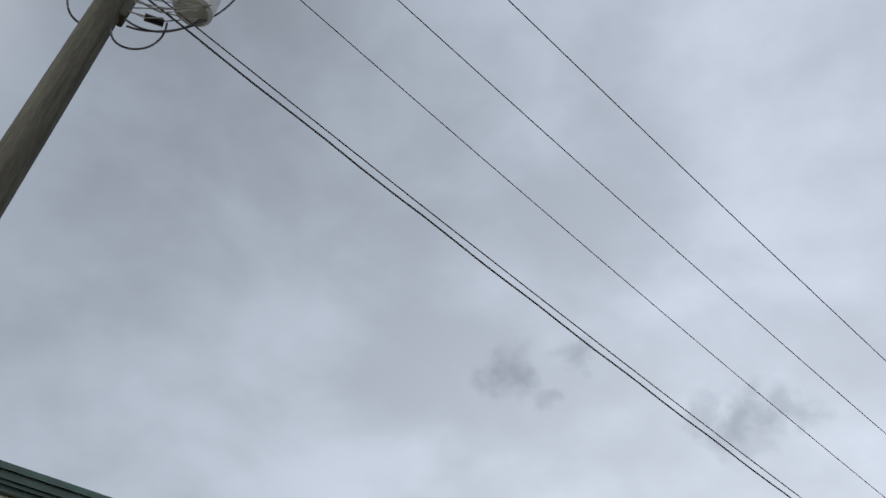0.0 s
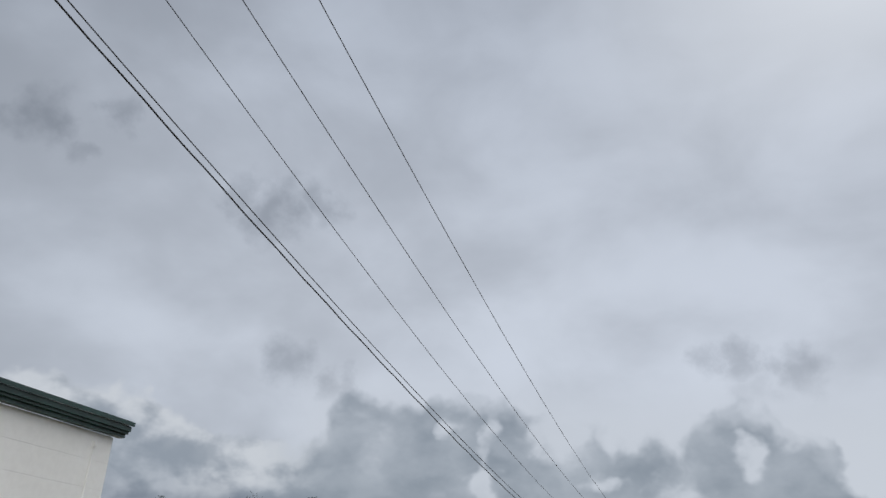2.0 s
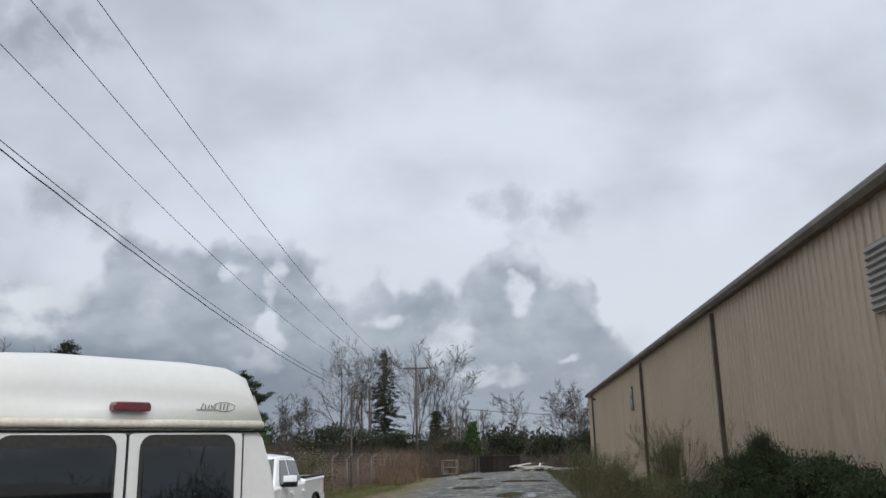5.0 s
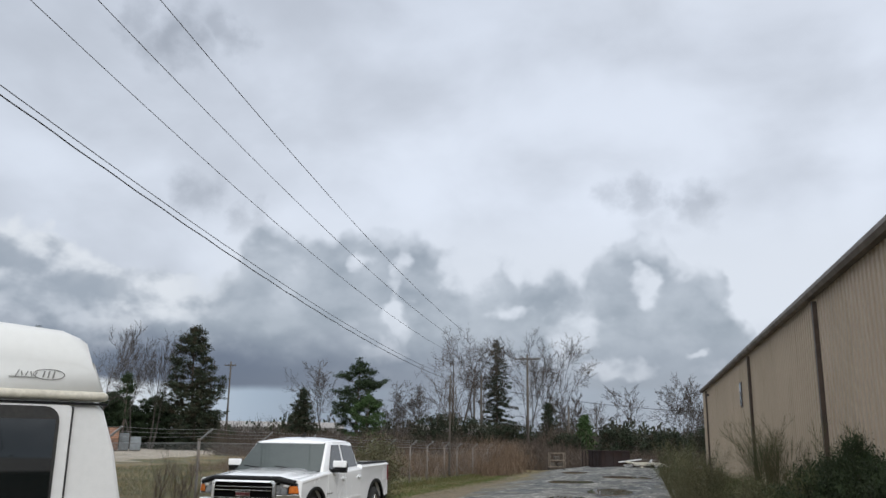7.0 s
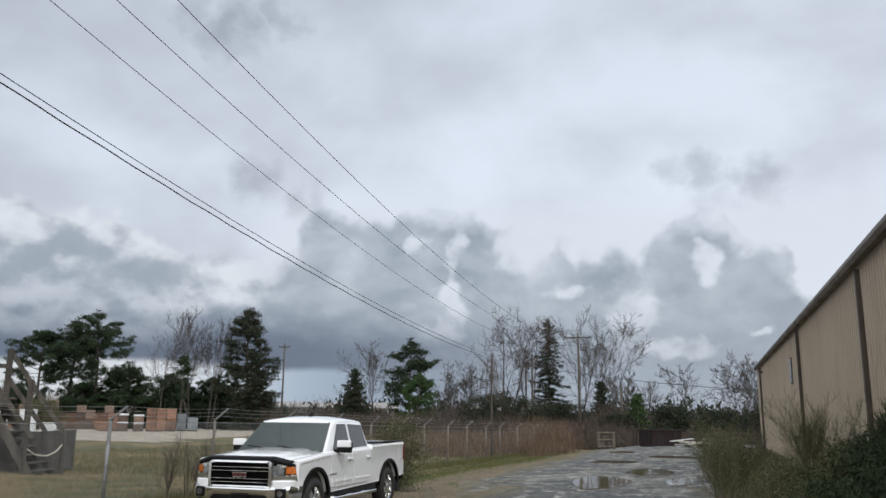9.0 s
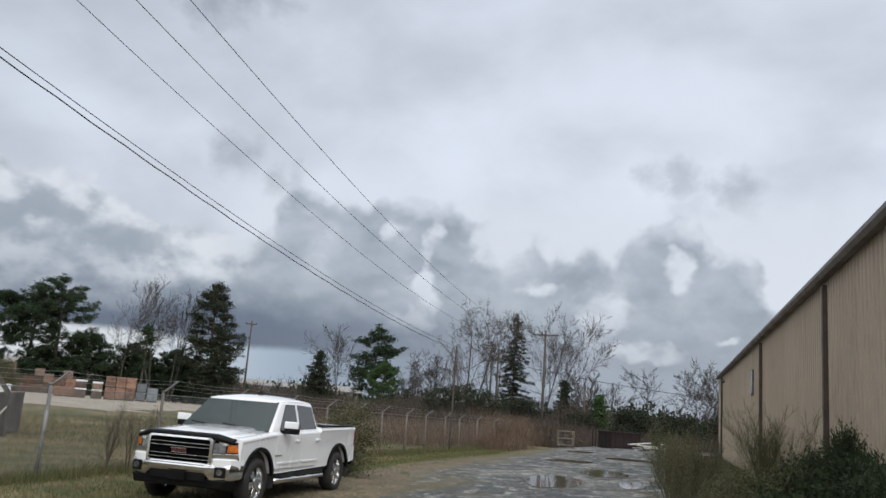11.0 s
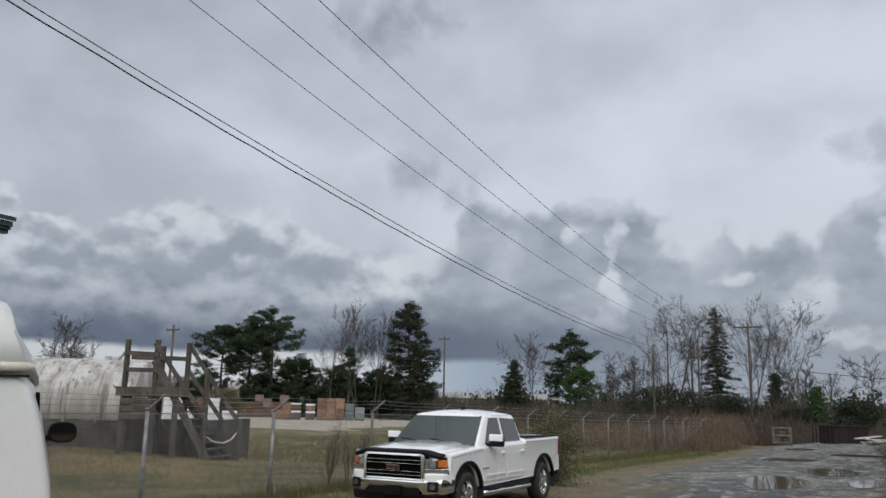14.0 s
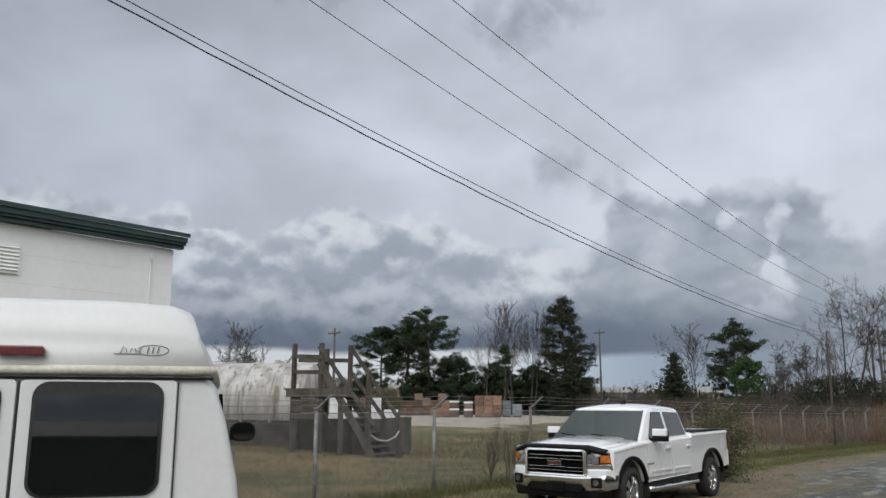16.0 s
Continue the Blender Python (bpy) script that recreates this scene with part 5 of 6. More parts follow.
def build_tank_yard():
    t = (-SU * math.cos(radians(14)) + SV * math.sin(radians(14)))
    n = Vector((0, 0, 1)).cross(t).normalized()
    if n.dot(SV) > 0:
        n = -n
    ang = math.degrees(math.atan2(t.y, t.x))
    corner = sp(-0.2, 0.75, 0)
    wall = thing("block_enclosure", "low stained concrete block wall round the tank", "wall")
    rr = random.Random(3)
    L, H, courses = 14.0, 1.38, 7
    ch = H / courses
    for k in range(courses):
        x = 0.0 if k % 2 else -0.3
        while x < L:
            a, b = max(0.0, x), min(L, x + 1.19)
            if b - a > 0.05:
                c = corner + t * ((a + b) / 2) + n * (0.1 + rr.uniform(-0.006, 0.006))
                part("block", boxed((c.x, c.y, -0.02 + ch * (k + 0.5)), (b - a - 0.012, 0.2, ch - 0.012), (0, 0, ang)), CONC, wall)
            x += 1.2
    c = corner + t * (L / 2) - n * 0.03
    part("core", boxed((c.x, c.y, H / 2 - 0.03), (L - 0.04, 0.16, H - 0.02), (0, 0, ang)), CONC, wall)
    c = corner - n * 2.4 + t * 0.12
    part("side_wall", boxed((c.x, c.y, H / 2 - 0.03), (0.2, 4.6, H - 0.01), (0, 0, ang)), CONC, wall)
    # horizontal tank with raised bands
    R, ln = 1.55, 10.0
    start = sp(-2.45, 2.6, 0)
    ax = t
    bx = Vector((0, 0, 1))
    tank = thing("storage_tank", "horizontal pale steel tank streaked with dark grime", "tank")
    prof = [(0.0, 0.55), (0.06, 1.1), (0.2, 1.5), (0.42, R)]
    s = 0.42
    while s < ln:
        prof += [(s + 0.95, R), (s + 0.97, R + 0.035), (s + 1.05, R + 0.035), (s + 1.07, R)]
        s += 1.07
    nn = 40
    rings = []
    for d, r in prof:
        cc = start + ax * d + Vector((0, 0, 1.82))
        rings.append([cc + r * (math.cos(2 * math.pi * k / nn) * n + math.sin(2 * math.pi * k / nn) * bx) for k in range(nn)])
    bm = bmesh.new()
    loft(bm, rings)
    part("shell", bm, TANKM, tank, soft=False)
    bm = bmesh.new()
    p0 = start + ax * 1.6 + Vector((0, 0, 3.36))
    disc(bm, p0, 0.28, 0.2, "Z", 18)
    part("manhole", bm, TANKM, tank)
    bm = bmesh.new()
    tube(bm, [sp(-3.2, 0.0, 3.55), sp(-3.4, 0.6, 3.4), sp(-3.6, 1.2, 3.3), sp(-3.9, 2.0, 3.4)], 0.04, 8)
    part("fill_hose", bm, WRAP, tank, "grey hose looped over the tank")
    for d in (1.5, 5.0, 8.5):
        c = start + ax * d
        part("saddle", boxed((c.x, c.y, 0.3), (0.4, 2.4, 0.7), (0, 0, ang)), CONC, tank)
    # stairs
    st = thing("wooden_stairs", "weathered grey wooden stairs and platform with handrails", "stairs")
    for u, v, z0, z1 in ((-3.12, -0.5, 0.0, 3.85), (-2.22, -0.55, 0.0, 3.87), (-2.15, 0.75, 0.0, 3.75), (-1.32, 0.6, 0.0, 3.88), (-1.55, -0.55, 0.0, 2.4), (-0.63, -0.5, 0.0, 2.9), (0.42, 0.55, 0.0, 1.32), (-3.1, 0.8, 0.0, 2.2)):
        beam("post", sp(u, v, z0 - 0.05), sp(u, v, z1), 0.13, 0.13, WOOD, st)
    for a, b in (((-3.18, -0.58, 3.42), (-2.18, -0.62, 3.40)), ((-2.3, 0.66, 3.36), (-1.28, 0.55, 3.34)), ((-3.18, -0.58, 2.9), (-2.2, -0.62, 2.9)), ((-3.15, 0.86, 3.36), (-2.15, 0.84, 3.34)),
                 ((-2.3, -0.66, 3.76), (-0.45, -0.6, 1.2)), ((-1.28, 0.68, 3.75), (0.47, 0.62, 1.24)), ((-1.3, 0.68, 2.95), (-0.1, 0.62, 1.35))):
        beam("handrail", sp(*a), sp(*b), 0.055, 0.14, WOOD, st)
    fr0, fr1, bk0, bk1 = (-2.28, -0.62, 3.22), (-0.42, -0.5, 0.05), (-1.6, 0.5, 2.4), (0.3, 0.5, 0.02)
    beam("stringer", sp(*fr0), sp(*fr1), 0.06, 0.24, WOOD, st)
    beam("stringer", sp(*bk0), sp(*bk1), 0.06, 0.24, WOOD, st)
    for k in range(9):
        z = 0.22 + k * 0.235
        fa, fb = (3.22 - z) / 3.17, (2.4 - z) / 2.38
        a = Vector(fr0).lerp(Vector(fr1), fa)
        b = Vector(bk0).lerp(Vector(bk1), fb)
        beam("tread", sp(a.x + 0.1, a.y, z), sp(b.x, b.y, z), 0.27, 0.05, WOOD, st)
    for k in range(8):
        u = -3.25 + k * 0.3
        beam("deck_board", sp(u, -0.65, 2.34), sp(u, 0.95, 2.34), 0.285, 0.06, WOOD, st)
    for v in (-0.62, 0.9):
        beam("joist", sp(-3.35, v, 2.2), sp(-1.15, v, 2.2), 0.06, 0.24, WOOD, st)
    for z in (1.7, 1.93, 1.48):
        beam("side_board", sp(-3.2, -0.6, z), sp(-2.15, -0.62, z), 0.05, 0.2, WOOD, st)
    beam("brace", sp(-2.4, -0.45, 2.1), sp(-1.75, -0.45, 1.0), 0.12, 0.05, WOOD, st)
    bm = bmesh.new()
    tube(bm, [sp(-0.6, -0.5, 0.9), sp(-0.3, -0.3, 0.68), sp(0.0, 0.0, 0.64), sp(0.25, 0.3, 0.75), sp(0.42, 0.52, 0.98)], 0.025, 6)
    part("rope", bm, CREAM, st, "slack pale rope across the stair foot")


build_tank_yard()


# ---------------------------------------------------------------- brick yard
def stack(name, label, cat, x, y, yaw, nx, nz, size, mat, cap=None, gap=0.06):
    ob = thing(name, label, cat, pose(x, y, 0.03, 0, 0, yaw), group="pallets in the yard")
    w, d, h = size
    rr = random.Random(int(x * 10 + y))
    for i in range(nx):
        for k in range(nz):
            bm = bmesh.new()
            rings = []
            for j in range(6):
                for e, ins in ((0.0, 0.03), (0.02, 0.0), (h / 6 - 0.02, 0.0), (h / 6, 0.03)):
                    a, b, z = w / 2 - ins - rr.uniform(0, 0.012), d / 2 - ins, 0.14 + k * (h + 0.05) + h * j / 6 + e
                    cx = (i - (nx - 1) / 2) * (w + gap)
                    rings.append([(cx - a, -b, z), (cx + a, -b, z), (cx + a, b, z), (cx - a, b, z)])
            loft(bm, rings)
            cube = part("cube", bm, mat, ob)
            if cap:
                part("wrap", boxed(((i - (nx - 1) / 2) * (w + gap), 0, 0.14 + (k + 1) * (h + 0.05) - 0.1), (w + 0.03, d + 0.03, 0.22)), cap, cube, bevel=0.04)
        part("pallet", boxed(((i - (nx - 1) / 2) * (w + gap), 0, 0.07), (w, d, 0.12)), WOOD, ob)
    return ob


BL = "banded cubes of orange-brown bricks stacked on pallets"
stack("brick_stack", BL, "brick stack", -62.6, 83.1, 38, 3, 2, (1.08, 1.1, 1.25), BRICK)
stack("brick_stack", BL, "brick stack", -67.4, 79.6, 40, 2, 2, (1.05, 1.1, 0.95), BRICK)
stack("brick_stack", "brick cubes under torn white plastic wrap", "brick stack", -65.9, 80.4, 36, 1, 2, (1.15, 1.1, 0.9), BRICKB, WRAP)
stack("brick_stack", "brick cubes under torn white plastic wrap", "brick stack", -64.6, 81.6, 36, 1, 2, (1.1, 1.1, 0.85), BRICKB, WRAP)
stack("block_stack", "blue-grey concrete blocks stacked on pallets", "block stack", -61.8, 86.0, 36, 1, 2, (1.1, 1.1, 0.95), BLUEGREY)
stack("block_stack", "blue-grey concrete blocks stacked on pallets", "block stack", -60.9, 87.0, 36, 1, 1, (1.2, 1.1, 1.5), BLUEGREY)
for i in range(12):
    f = i / 11
    stack("brick_stack", "dull brown brick cubes in a long row", "brick stack", -85.0 + 9.5 * f, 83.2 + 8.0 * f, 40, 1, 2 + (i % 3 == 1), (1.15, 1.1, 0.95 if i % 4 else 1.15), BRICK if i % 3 == 0 else BRICKB)
for i, (x, y, k) in enumerate(((-54.6, 51.6, 2), (-53.2, 53.2, 2), (-55.6, 50.2, 2), (-52.4, 54.6, 1))):
    stack("wrapped_pallet", "pallet load wrapped in white plastic", "pallet", x, y, 42, 1, k, (1.25, 1.2, 1.0), WRAP, WRAP)


# ---------------------------------------------------------------- far end of the lane
def build_dumpster():
    d = thing("dumpster", "open dark red rusted roll-off dumpster", "dumpster", pose(-4.1, 66.2, -0.2, 0, 0, 24))
    w, l, h = 2.2, 2.9, 1.25
    bm = bmesh.new()
    box(bm, (0, 0, 0.18), (w, l, 0.12))
    for s in (-1, 1):
        box(bm, (s * w / 2, 0, h / 2 + 0.1), (0.07, l, h))
        box(bm, (0, s * l / 2, h / 2 + 0.1), (w, 0.07, h))
    part("hull", bm, RUST, d, bevel=0.01)
    for s in (-1, 1):
        for k in range(6):
            part("rib", boxed((s * (w / 2 + 0.05), -l / 2 + 0.4 + k * 0.76, h / 2 + 0.1), (0.06, 0.1, h)), RUST, d)
        part("top_rail", boxed((s * (w / 2 + 0.03), 0, h + 0.12), (0.14, l + 0.1, 0.1)), RUST, d, bevel=0.015)
    for k in range(4):
        part("rib", boxed((-w / 2 + 0.35 + k * 0.63, -l / 2 - 0.05, h / 2 + 0.1), (0.1, 0.06, h)), RUST, d)
    part("top_rail", boxed((0, -l / 2 - 0.03, h + 0.12), (w + 0.2, 0.14, 0.1)), RUST, d, bevel=0.015)
    for s in (-0.7, 0.7):
        part("skid", boxed((s, 0, 0.05), (0.16, l, 0.14)), RUST, d)


def build_cart():
    c = thing("shelf_cart", "dull brown metal shelf cart standing on the lane", "cart", pose(-8.1, 65.3, -0.35, 0, 0, 16))
    for x in (-0.6, 0.6):
        for y in (-0.35, 0.35):
            bm = bmesh.new()
            tube(bm, [(x, y, 0.12), (x, y, 1.35)], 0.035, 6)
            part("leg", bm, CARTM, c)
            part("castor", disc(bmesh.new(), (x, y, 0.07), 0.07, 0.05, "X", 12), BLACK, c)
    for z in (0.25, 0.75, 1.3):
        bm = bmesh.new()
        for y in (-0.35, 0.35):
            box(bm, (0, y, z), (1.25, 0.05, 0.07))
        for x in (-0.6, -0.2, 0.2, 0.6):
            box(bm, (x, 0, z), (0.06, 0.7, 0.05))
        part("shelf", bm, CARTM, c)
    for i, (x, z) in enumerate(((-0.35, 0.42), (0.25, 0.4), (0.0, 0.92))):
        part("crate", boxed((x, 0, z), (0.4, 0.5, 0.24)), WOOD, c, bevel=0.01)


def build_pile():
    p = thing("debris_pile", "heap of pale boards and white scrap at the lane's edge", "debris", pose(-1.2, 63.5, -0.02))
    rr = random.Random(12)
    for k in range(46):
        a = rr.uniform(0, 180)
        bm = boxed((rr.uniform(-1.4, 1.4), rr.uniform(-0.9, 0.9), 0.06 + 0.5 * rr.random() ** 1.6), (rr.uniform(0.7, 2.2), rr.uniform(0.08, 0.25), rr.uniform(0.03, 0.09)), (rr.uniform(-12, 12), rr.uniform(-12, 12), a))
        part("board", bm, WRAP if k % 3 == 0 else (CREAM if k % 3 == 1 else WOOD), p)
    ob = part("barrier_block", boxed((1.9, 51.5, 0.22), (0.5, 1.4, 0.4)), DOTRED, None, bevel=0.03)
    tagged(ob, "low red painted block against the warehouse foot", "block")


build_dumpster()
build_cart()
build_pile()


def far_shed(x, y, w, h, yaw):
    s = thing("distant_shed", "low pale metal shed far behind the trees", "shed", pose(x, y, -0.2, 0, 0, yaw), group="sheds in the distance")
    part("wall", boxed((0, 0, h / 2), (w, 12, h)), ROOFM, s)
    bm = bmesh.new()
    prism(bm, [(-6.4, h), (0, h + 1.2), (6.4, h), (6.4, h - 0.15), (-6.4, h - 0.15)], -w / 2 - 0.3, w / 2 + 0.3, "X")
    part("roof", bm, ROOFM, s, "pale metal roof")
    for k in range(4):
        part("door", boxed((-w / 2 + w * (k + 0.5) / 4, -6.03, h * 0.35), (w * 0.12, 0.08, h * 0.7)), BROWN, s)


def neighbour_hall():
    h = thing("neighbour_hall", "long low dark metal hall across the lot", "building", pose(30, -31, 0, 0, 0, 42))
    part("wall", boxed((0, 0, 1.6), (64, 14, 3.4)), BROWN, h)
    bm = bmesh.new()
    prism(bm, [(-7.4, 3.3), (0, 4.4), (7.4, 3.3), (7.4, 3.15), (-7.4, 3.15)], -32.4, 32.4, "X")
    part("roof", bm, BROWN, h)


neighbour_hall()
far_shed(-82, 165, 34, 4.2, 22)
far_shed(-40, 175, 22, 4.0, 8)
far_shed(-118, 118, 40, 4.6, 40)


# ---------------------------------------------------------------- trees and shrubs
EYE = np.array([-0.4, -0.2])


def farther(x, y, h, k):
    """The same direction and apparent height, k times as far off."""
    return (EYE[0] + (x - EYE[0]) * k, EYE[1] + (y - EYE[1]) * k, 1.9 + (h - 1.9) * k)


def limb_faces(segs, sides=3):
    """Tapered limbs from (p, q, r0, r1) rows, as four-cornered faces."""
    P = np.array([s[0] for s in segs], float)
    Q = np.array([s[1] for s in segs], float)
    r0 = np.array([s[2] for s in segs])[:, None]
    r1 = np.array([s[3] for s in segs])[:, None]
    d = Q - P
    d /= np.linalg.norm(d, axis=1)[:, None] + 1e-9
    ref = np.where(np.abs(d[:, 2:3]) > 0.9, np.array([[1.0, 0, 0]]), np.array([[0, 0, 1.0]]))
    u = np.cross(d, ref)
    u /= np.linalg.norm(u, axis=1)[:, None]
    w = np.cross(d, u)
    out = []
    for k in range(sides):
        a0, a1 = 2 * math.pi * k / sides, 2 * math.pi * (k + 1) / sides
        c0, c1 = math.cos(a0) * u + math.sin(a0) * w, math.cos(a1) * u + math.sin(a1) * w
        out.append(np.stack([P + r0 * c0, P + r0 * c1, Q + r1 * c1, Q + r1 * c0], 1))
    return np.concatenate(out)


def grow(rng, segs, p, d, length, r, level, last, droop, spread):
    n = 3 if level else 8
    for i in range(n):
        d = d + rng.normal(0, 0.05 + 0.035 * level, 3) + np.array([0, 0, droop if level else 0.05])
        d /= np.linalg.norm(d)
        q = p + d * length / n
        r2 = r * (0.82 if level else 0.81)
        segs.append((p, q, r, max(r2, 0.006), level))
        if level < last and (level or i > 1):
            for _ in range((1 + (i % 2) if level == 3 else 2) if level > 1 else rng.integers(1, 3)):
                e = d + rng.normal(0, spread if level else spread * 1.25, 3) + np.array([0, 0, 0.12])
                e /= np.linalg.norm(e)
                k = rng.uniform(0.42, 0.62) if level else rng.uniform(0.30, 0.48) * (1.2 - 0.09 * i)
                grow(rng, segs, q, e, length * k, r2 * (0.6 if level else 0.5), level + 1, last, droop, spread)
        p, r = q, r2


def bare_tree(x, y, h, seed, stems=1, spread=0.55, last=4, mat=BARK, base=-0.7, label="bare winter tree with fine grey twigs", droop=0.035, thick=0.0085):
    rng = np.random.default_rng(seed)
    t = thing("bare_tree", label, "tree", pose(x, y, base), group="bare trees")
    segs = []
    for s in range(stems):
        d = np.array([rng.normal(0, 0.10 if stems == 1 else 0.16), rng.normal(0, 0.1), 1.0])
        grow(rng, segs, np.array([rng.normal(0, 0.2 * (stems > 1)), rng.normal(0, 0.2 * (stems > 1)), 0.0]), d / np.linalg.norm(d), (h - base) * rng.uniform(0.70, 0.82), (h - base) * thick, 0, last, droop, spread)
    top = max(s[1][2] for s in segs)
    k = (h - base) / top
    segs = [(a * k, b * k, r0, r1, l) for a, b, r0, r1, l in segs]
    quads_mesh("trunk", limb_faces([s[:4] for s in segs if s[4] == 0], 8), mat, t)
    quads_mesh("crown", limb_faces([(s[0], s[1], max(s[2], 0.013), max(s[3], 0.009)) for s in segs if s[4] > 0], 3), mat, t)
    return t


def tufts(rng, centres, per, radius, length, width, flat=1.0, upward=0.0):
    """Needle or leaf faces strewn about each centre."""
    C = np.repeat(np.asarray(centres, float), per, axis=0)
    n = len(C)
    R = radius if np.isscalar(radius) else np.repeat(radius, per)[:, None]
    C = C + rng.normal(0, 0.5, (n, 3)) * R * np.array([1, 1, flat])
    d = rng.normal(0, 1, (n, 3))
    if upward:
        d = d * 0.7 + np.repeat(rng.normal(0, 0.8, (len(centres), 3)) + np.array([0, 0, upward]), per, axis=0)
    d /= np.linalg.norm(d, axis=1)[:, None]
    e = np.cross(d, rng.normal(0, 1, (n, 3)))
    e /= np.linalg.norm(e, axis=1)[:, None]
    L = length * rng.uniform(0.6, 1.3, (n, 1))
    W = width * rng.uniform(0.6, 1.3, (n, 1))
    return np.stack([C - d * L / 2 - e * W * 0.3, C - e * W / 2, C + d * L / 2, C + e * W / 2], 1)


def pine(x, y, h, seed, crown_at=0.4, width=0.32, mat=PINE, base=-0.4, bark=DARKBARK, label="tall dark pine with tufted irregular crown", dens=1.0, name="pine_tree"):
    rng = np.random.default_rng(seed)
    H = h - base
    t = thing(name, label, "tree", pose(x, y, base), group="evergreen trees")
    lean = rng.normal(0, 0.02, 2)
    axis = lambda z: np.array([lean[0] * z + 0.15 * math.sin(z * 0.5 + seed), lean[1] * z, z])
    zs = np.linspace(0, H * 0.97, 9)
    trunk = [(axis(a), axis(b), 0.016 * H * (1 - a / H) + 0.04, 0.016 * H * (1 - b / H) + 0.04) for a, b in zip(zs, zs[1:])]
    limbs, cent = [], []
    n = int(60 * dens)
    for i in range(n):
        f = crown_at + (1 - crown_at) * rng.random() ** 0.85
        g = (f - crown_at) / (1 - crown_at)
        reach = H * width * (math.sin(math.pi * min(1, 0.22 + 0.74 * g)) ** 0.8) * rng.uniform(0.55, 1.1)
        if rng.random() < 0.10:
            f = rng.uniform(crown_at * 0.6, crown_at)
            reach = H * width * 0.7 * rng.random()
        a = rng.uniform(0, 2 * math.pi)
        p = axis(f * H * 0.95)
        q = p + np.array([math.cos(a) * reach, math.sin(a) * reach, reach * rng.uniform(0.05, 0.45)])
        m = (p + q) / 2 + np.array([0, 0, -0.08 * reach])
        limbs += [(p, m, 0.05, 0.035), (m, q, 0.035, 0.015)]
        for u in np.linspace(0.45, 1.0, max(3, int(reach / 0.35))):
            cent.append(p + (q - p) * u + rng.normal(0, 0.16, 3) * (0.4 + reach * 0.25))
    for k in range(6):
        cent.append(axis(H * (0.93 + 0.012 * k)) + rng.normal(0, 0.15, 3))
    quads_mesh("trunk", limb_faces(trunk, 8), bark, t)
    quads_mesh("limb_frame", limb_faces(limbs, 3), bark, t)
    quads_mesh("crown", tufts(rng, cent, 36, 0.44, 0.36, 0.09, 0.6), mat, t)
    return t


def conifer(x, y, h, seed, width=0.2, mat=CEDAR, base=-0.7, label="dark narrow spruce with drooping layered boughs", name="spruce_tree", skirt=0.06):
    rng = np.random.default_rng(seed)
    H = h - base
    t = thing(name, label, "tree", pose(x, y, base), group="evergreen trees")
    limbs, cent = [], []
    n = 100
    for i in range(n):
        f = skirt + (0.99 - skirt) * (i + rng.random()) / n
        reach = H * width * (1 - f) ** 0.8 * rng.uniform(0.55, 1.2) + 0.12
        a = i * 2.399 + rng.normal(0, 0.3)
        p = np.array([0, 0, f * H])
        q = p + np.array([math.cos(a) * reach, math.sin(a) * reach, -0.22 * reach + 0.1 * reach * rng.random()])
        limbs.append((p, q, 0.035, 0.012))
        for u in np.linspace(0.2, 1.0, max(2, int(reach / 0.3))):
            cent.append(p + (q - p) * u + rng.normal(0, 0.1, 3))
    quads_mesh("trunk", limb_faces([(np.zeros(3), np.array([0, 0, H]), 0.014 * H, 0.02)], 8), DARKBARK, t)
    quads_mesh("limb_frame", limb_faces(limbs, 3), DARKBARK, t)
    quads_mesh("crown", tufts(rng, cent, 40, 0.36, 0.30, 0.08, 0.42), mat, t)
    return t


def shrub(x, y, w, d, h, seed, mat, name="evergreen_shrub", label="", base=0.0, clumps=60, per=70, leaf=0.07, lw=0.035, group="shrubs", upward=0.0, tight=0.30):
    rng = np.random.default_rng(seed)
    s = thing(name, label, "shrub", pose(x, y, base), group=group)
    cent, segs = [], []
    for i in range(clumps):
        a, f = rng.uniform(0, 2 * math.pi), rng.random() ** 0.5
        z = h * rng.uniform(0.08, 1.0)
        k = math.sqrt(max(0.05, 1 - (max(0, z / h - 0.35) / 0.75) ** 2)) * rng.uniform(0.8, 1.1)
        c = np.array([math.cos(a) * f * w / 2 * k, math.sin(a) * f * d / 2 * k, z])
        cent.append(c)
        m = c * np.array([0.5, 0.5, 0.55])
        segs += [(np.array([c[0] * 0.1, c[1] * 0.1, 0]), m, 0.014, 0.009), (m, c, 0.009, 0.004)]
    quads_mesh("stem_frame", limb_faces(segs, 3), DARKBARK, s)
    quads_mesh("foliage", tufts(rng, cent, per, tight * min(w, d, h) ** 0.5, leaf, lw, 0.8, upward), mat, s)
    return s


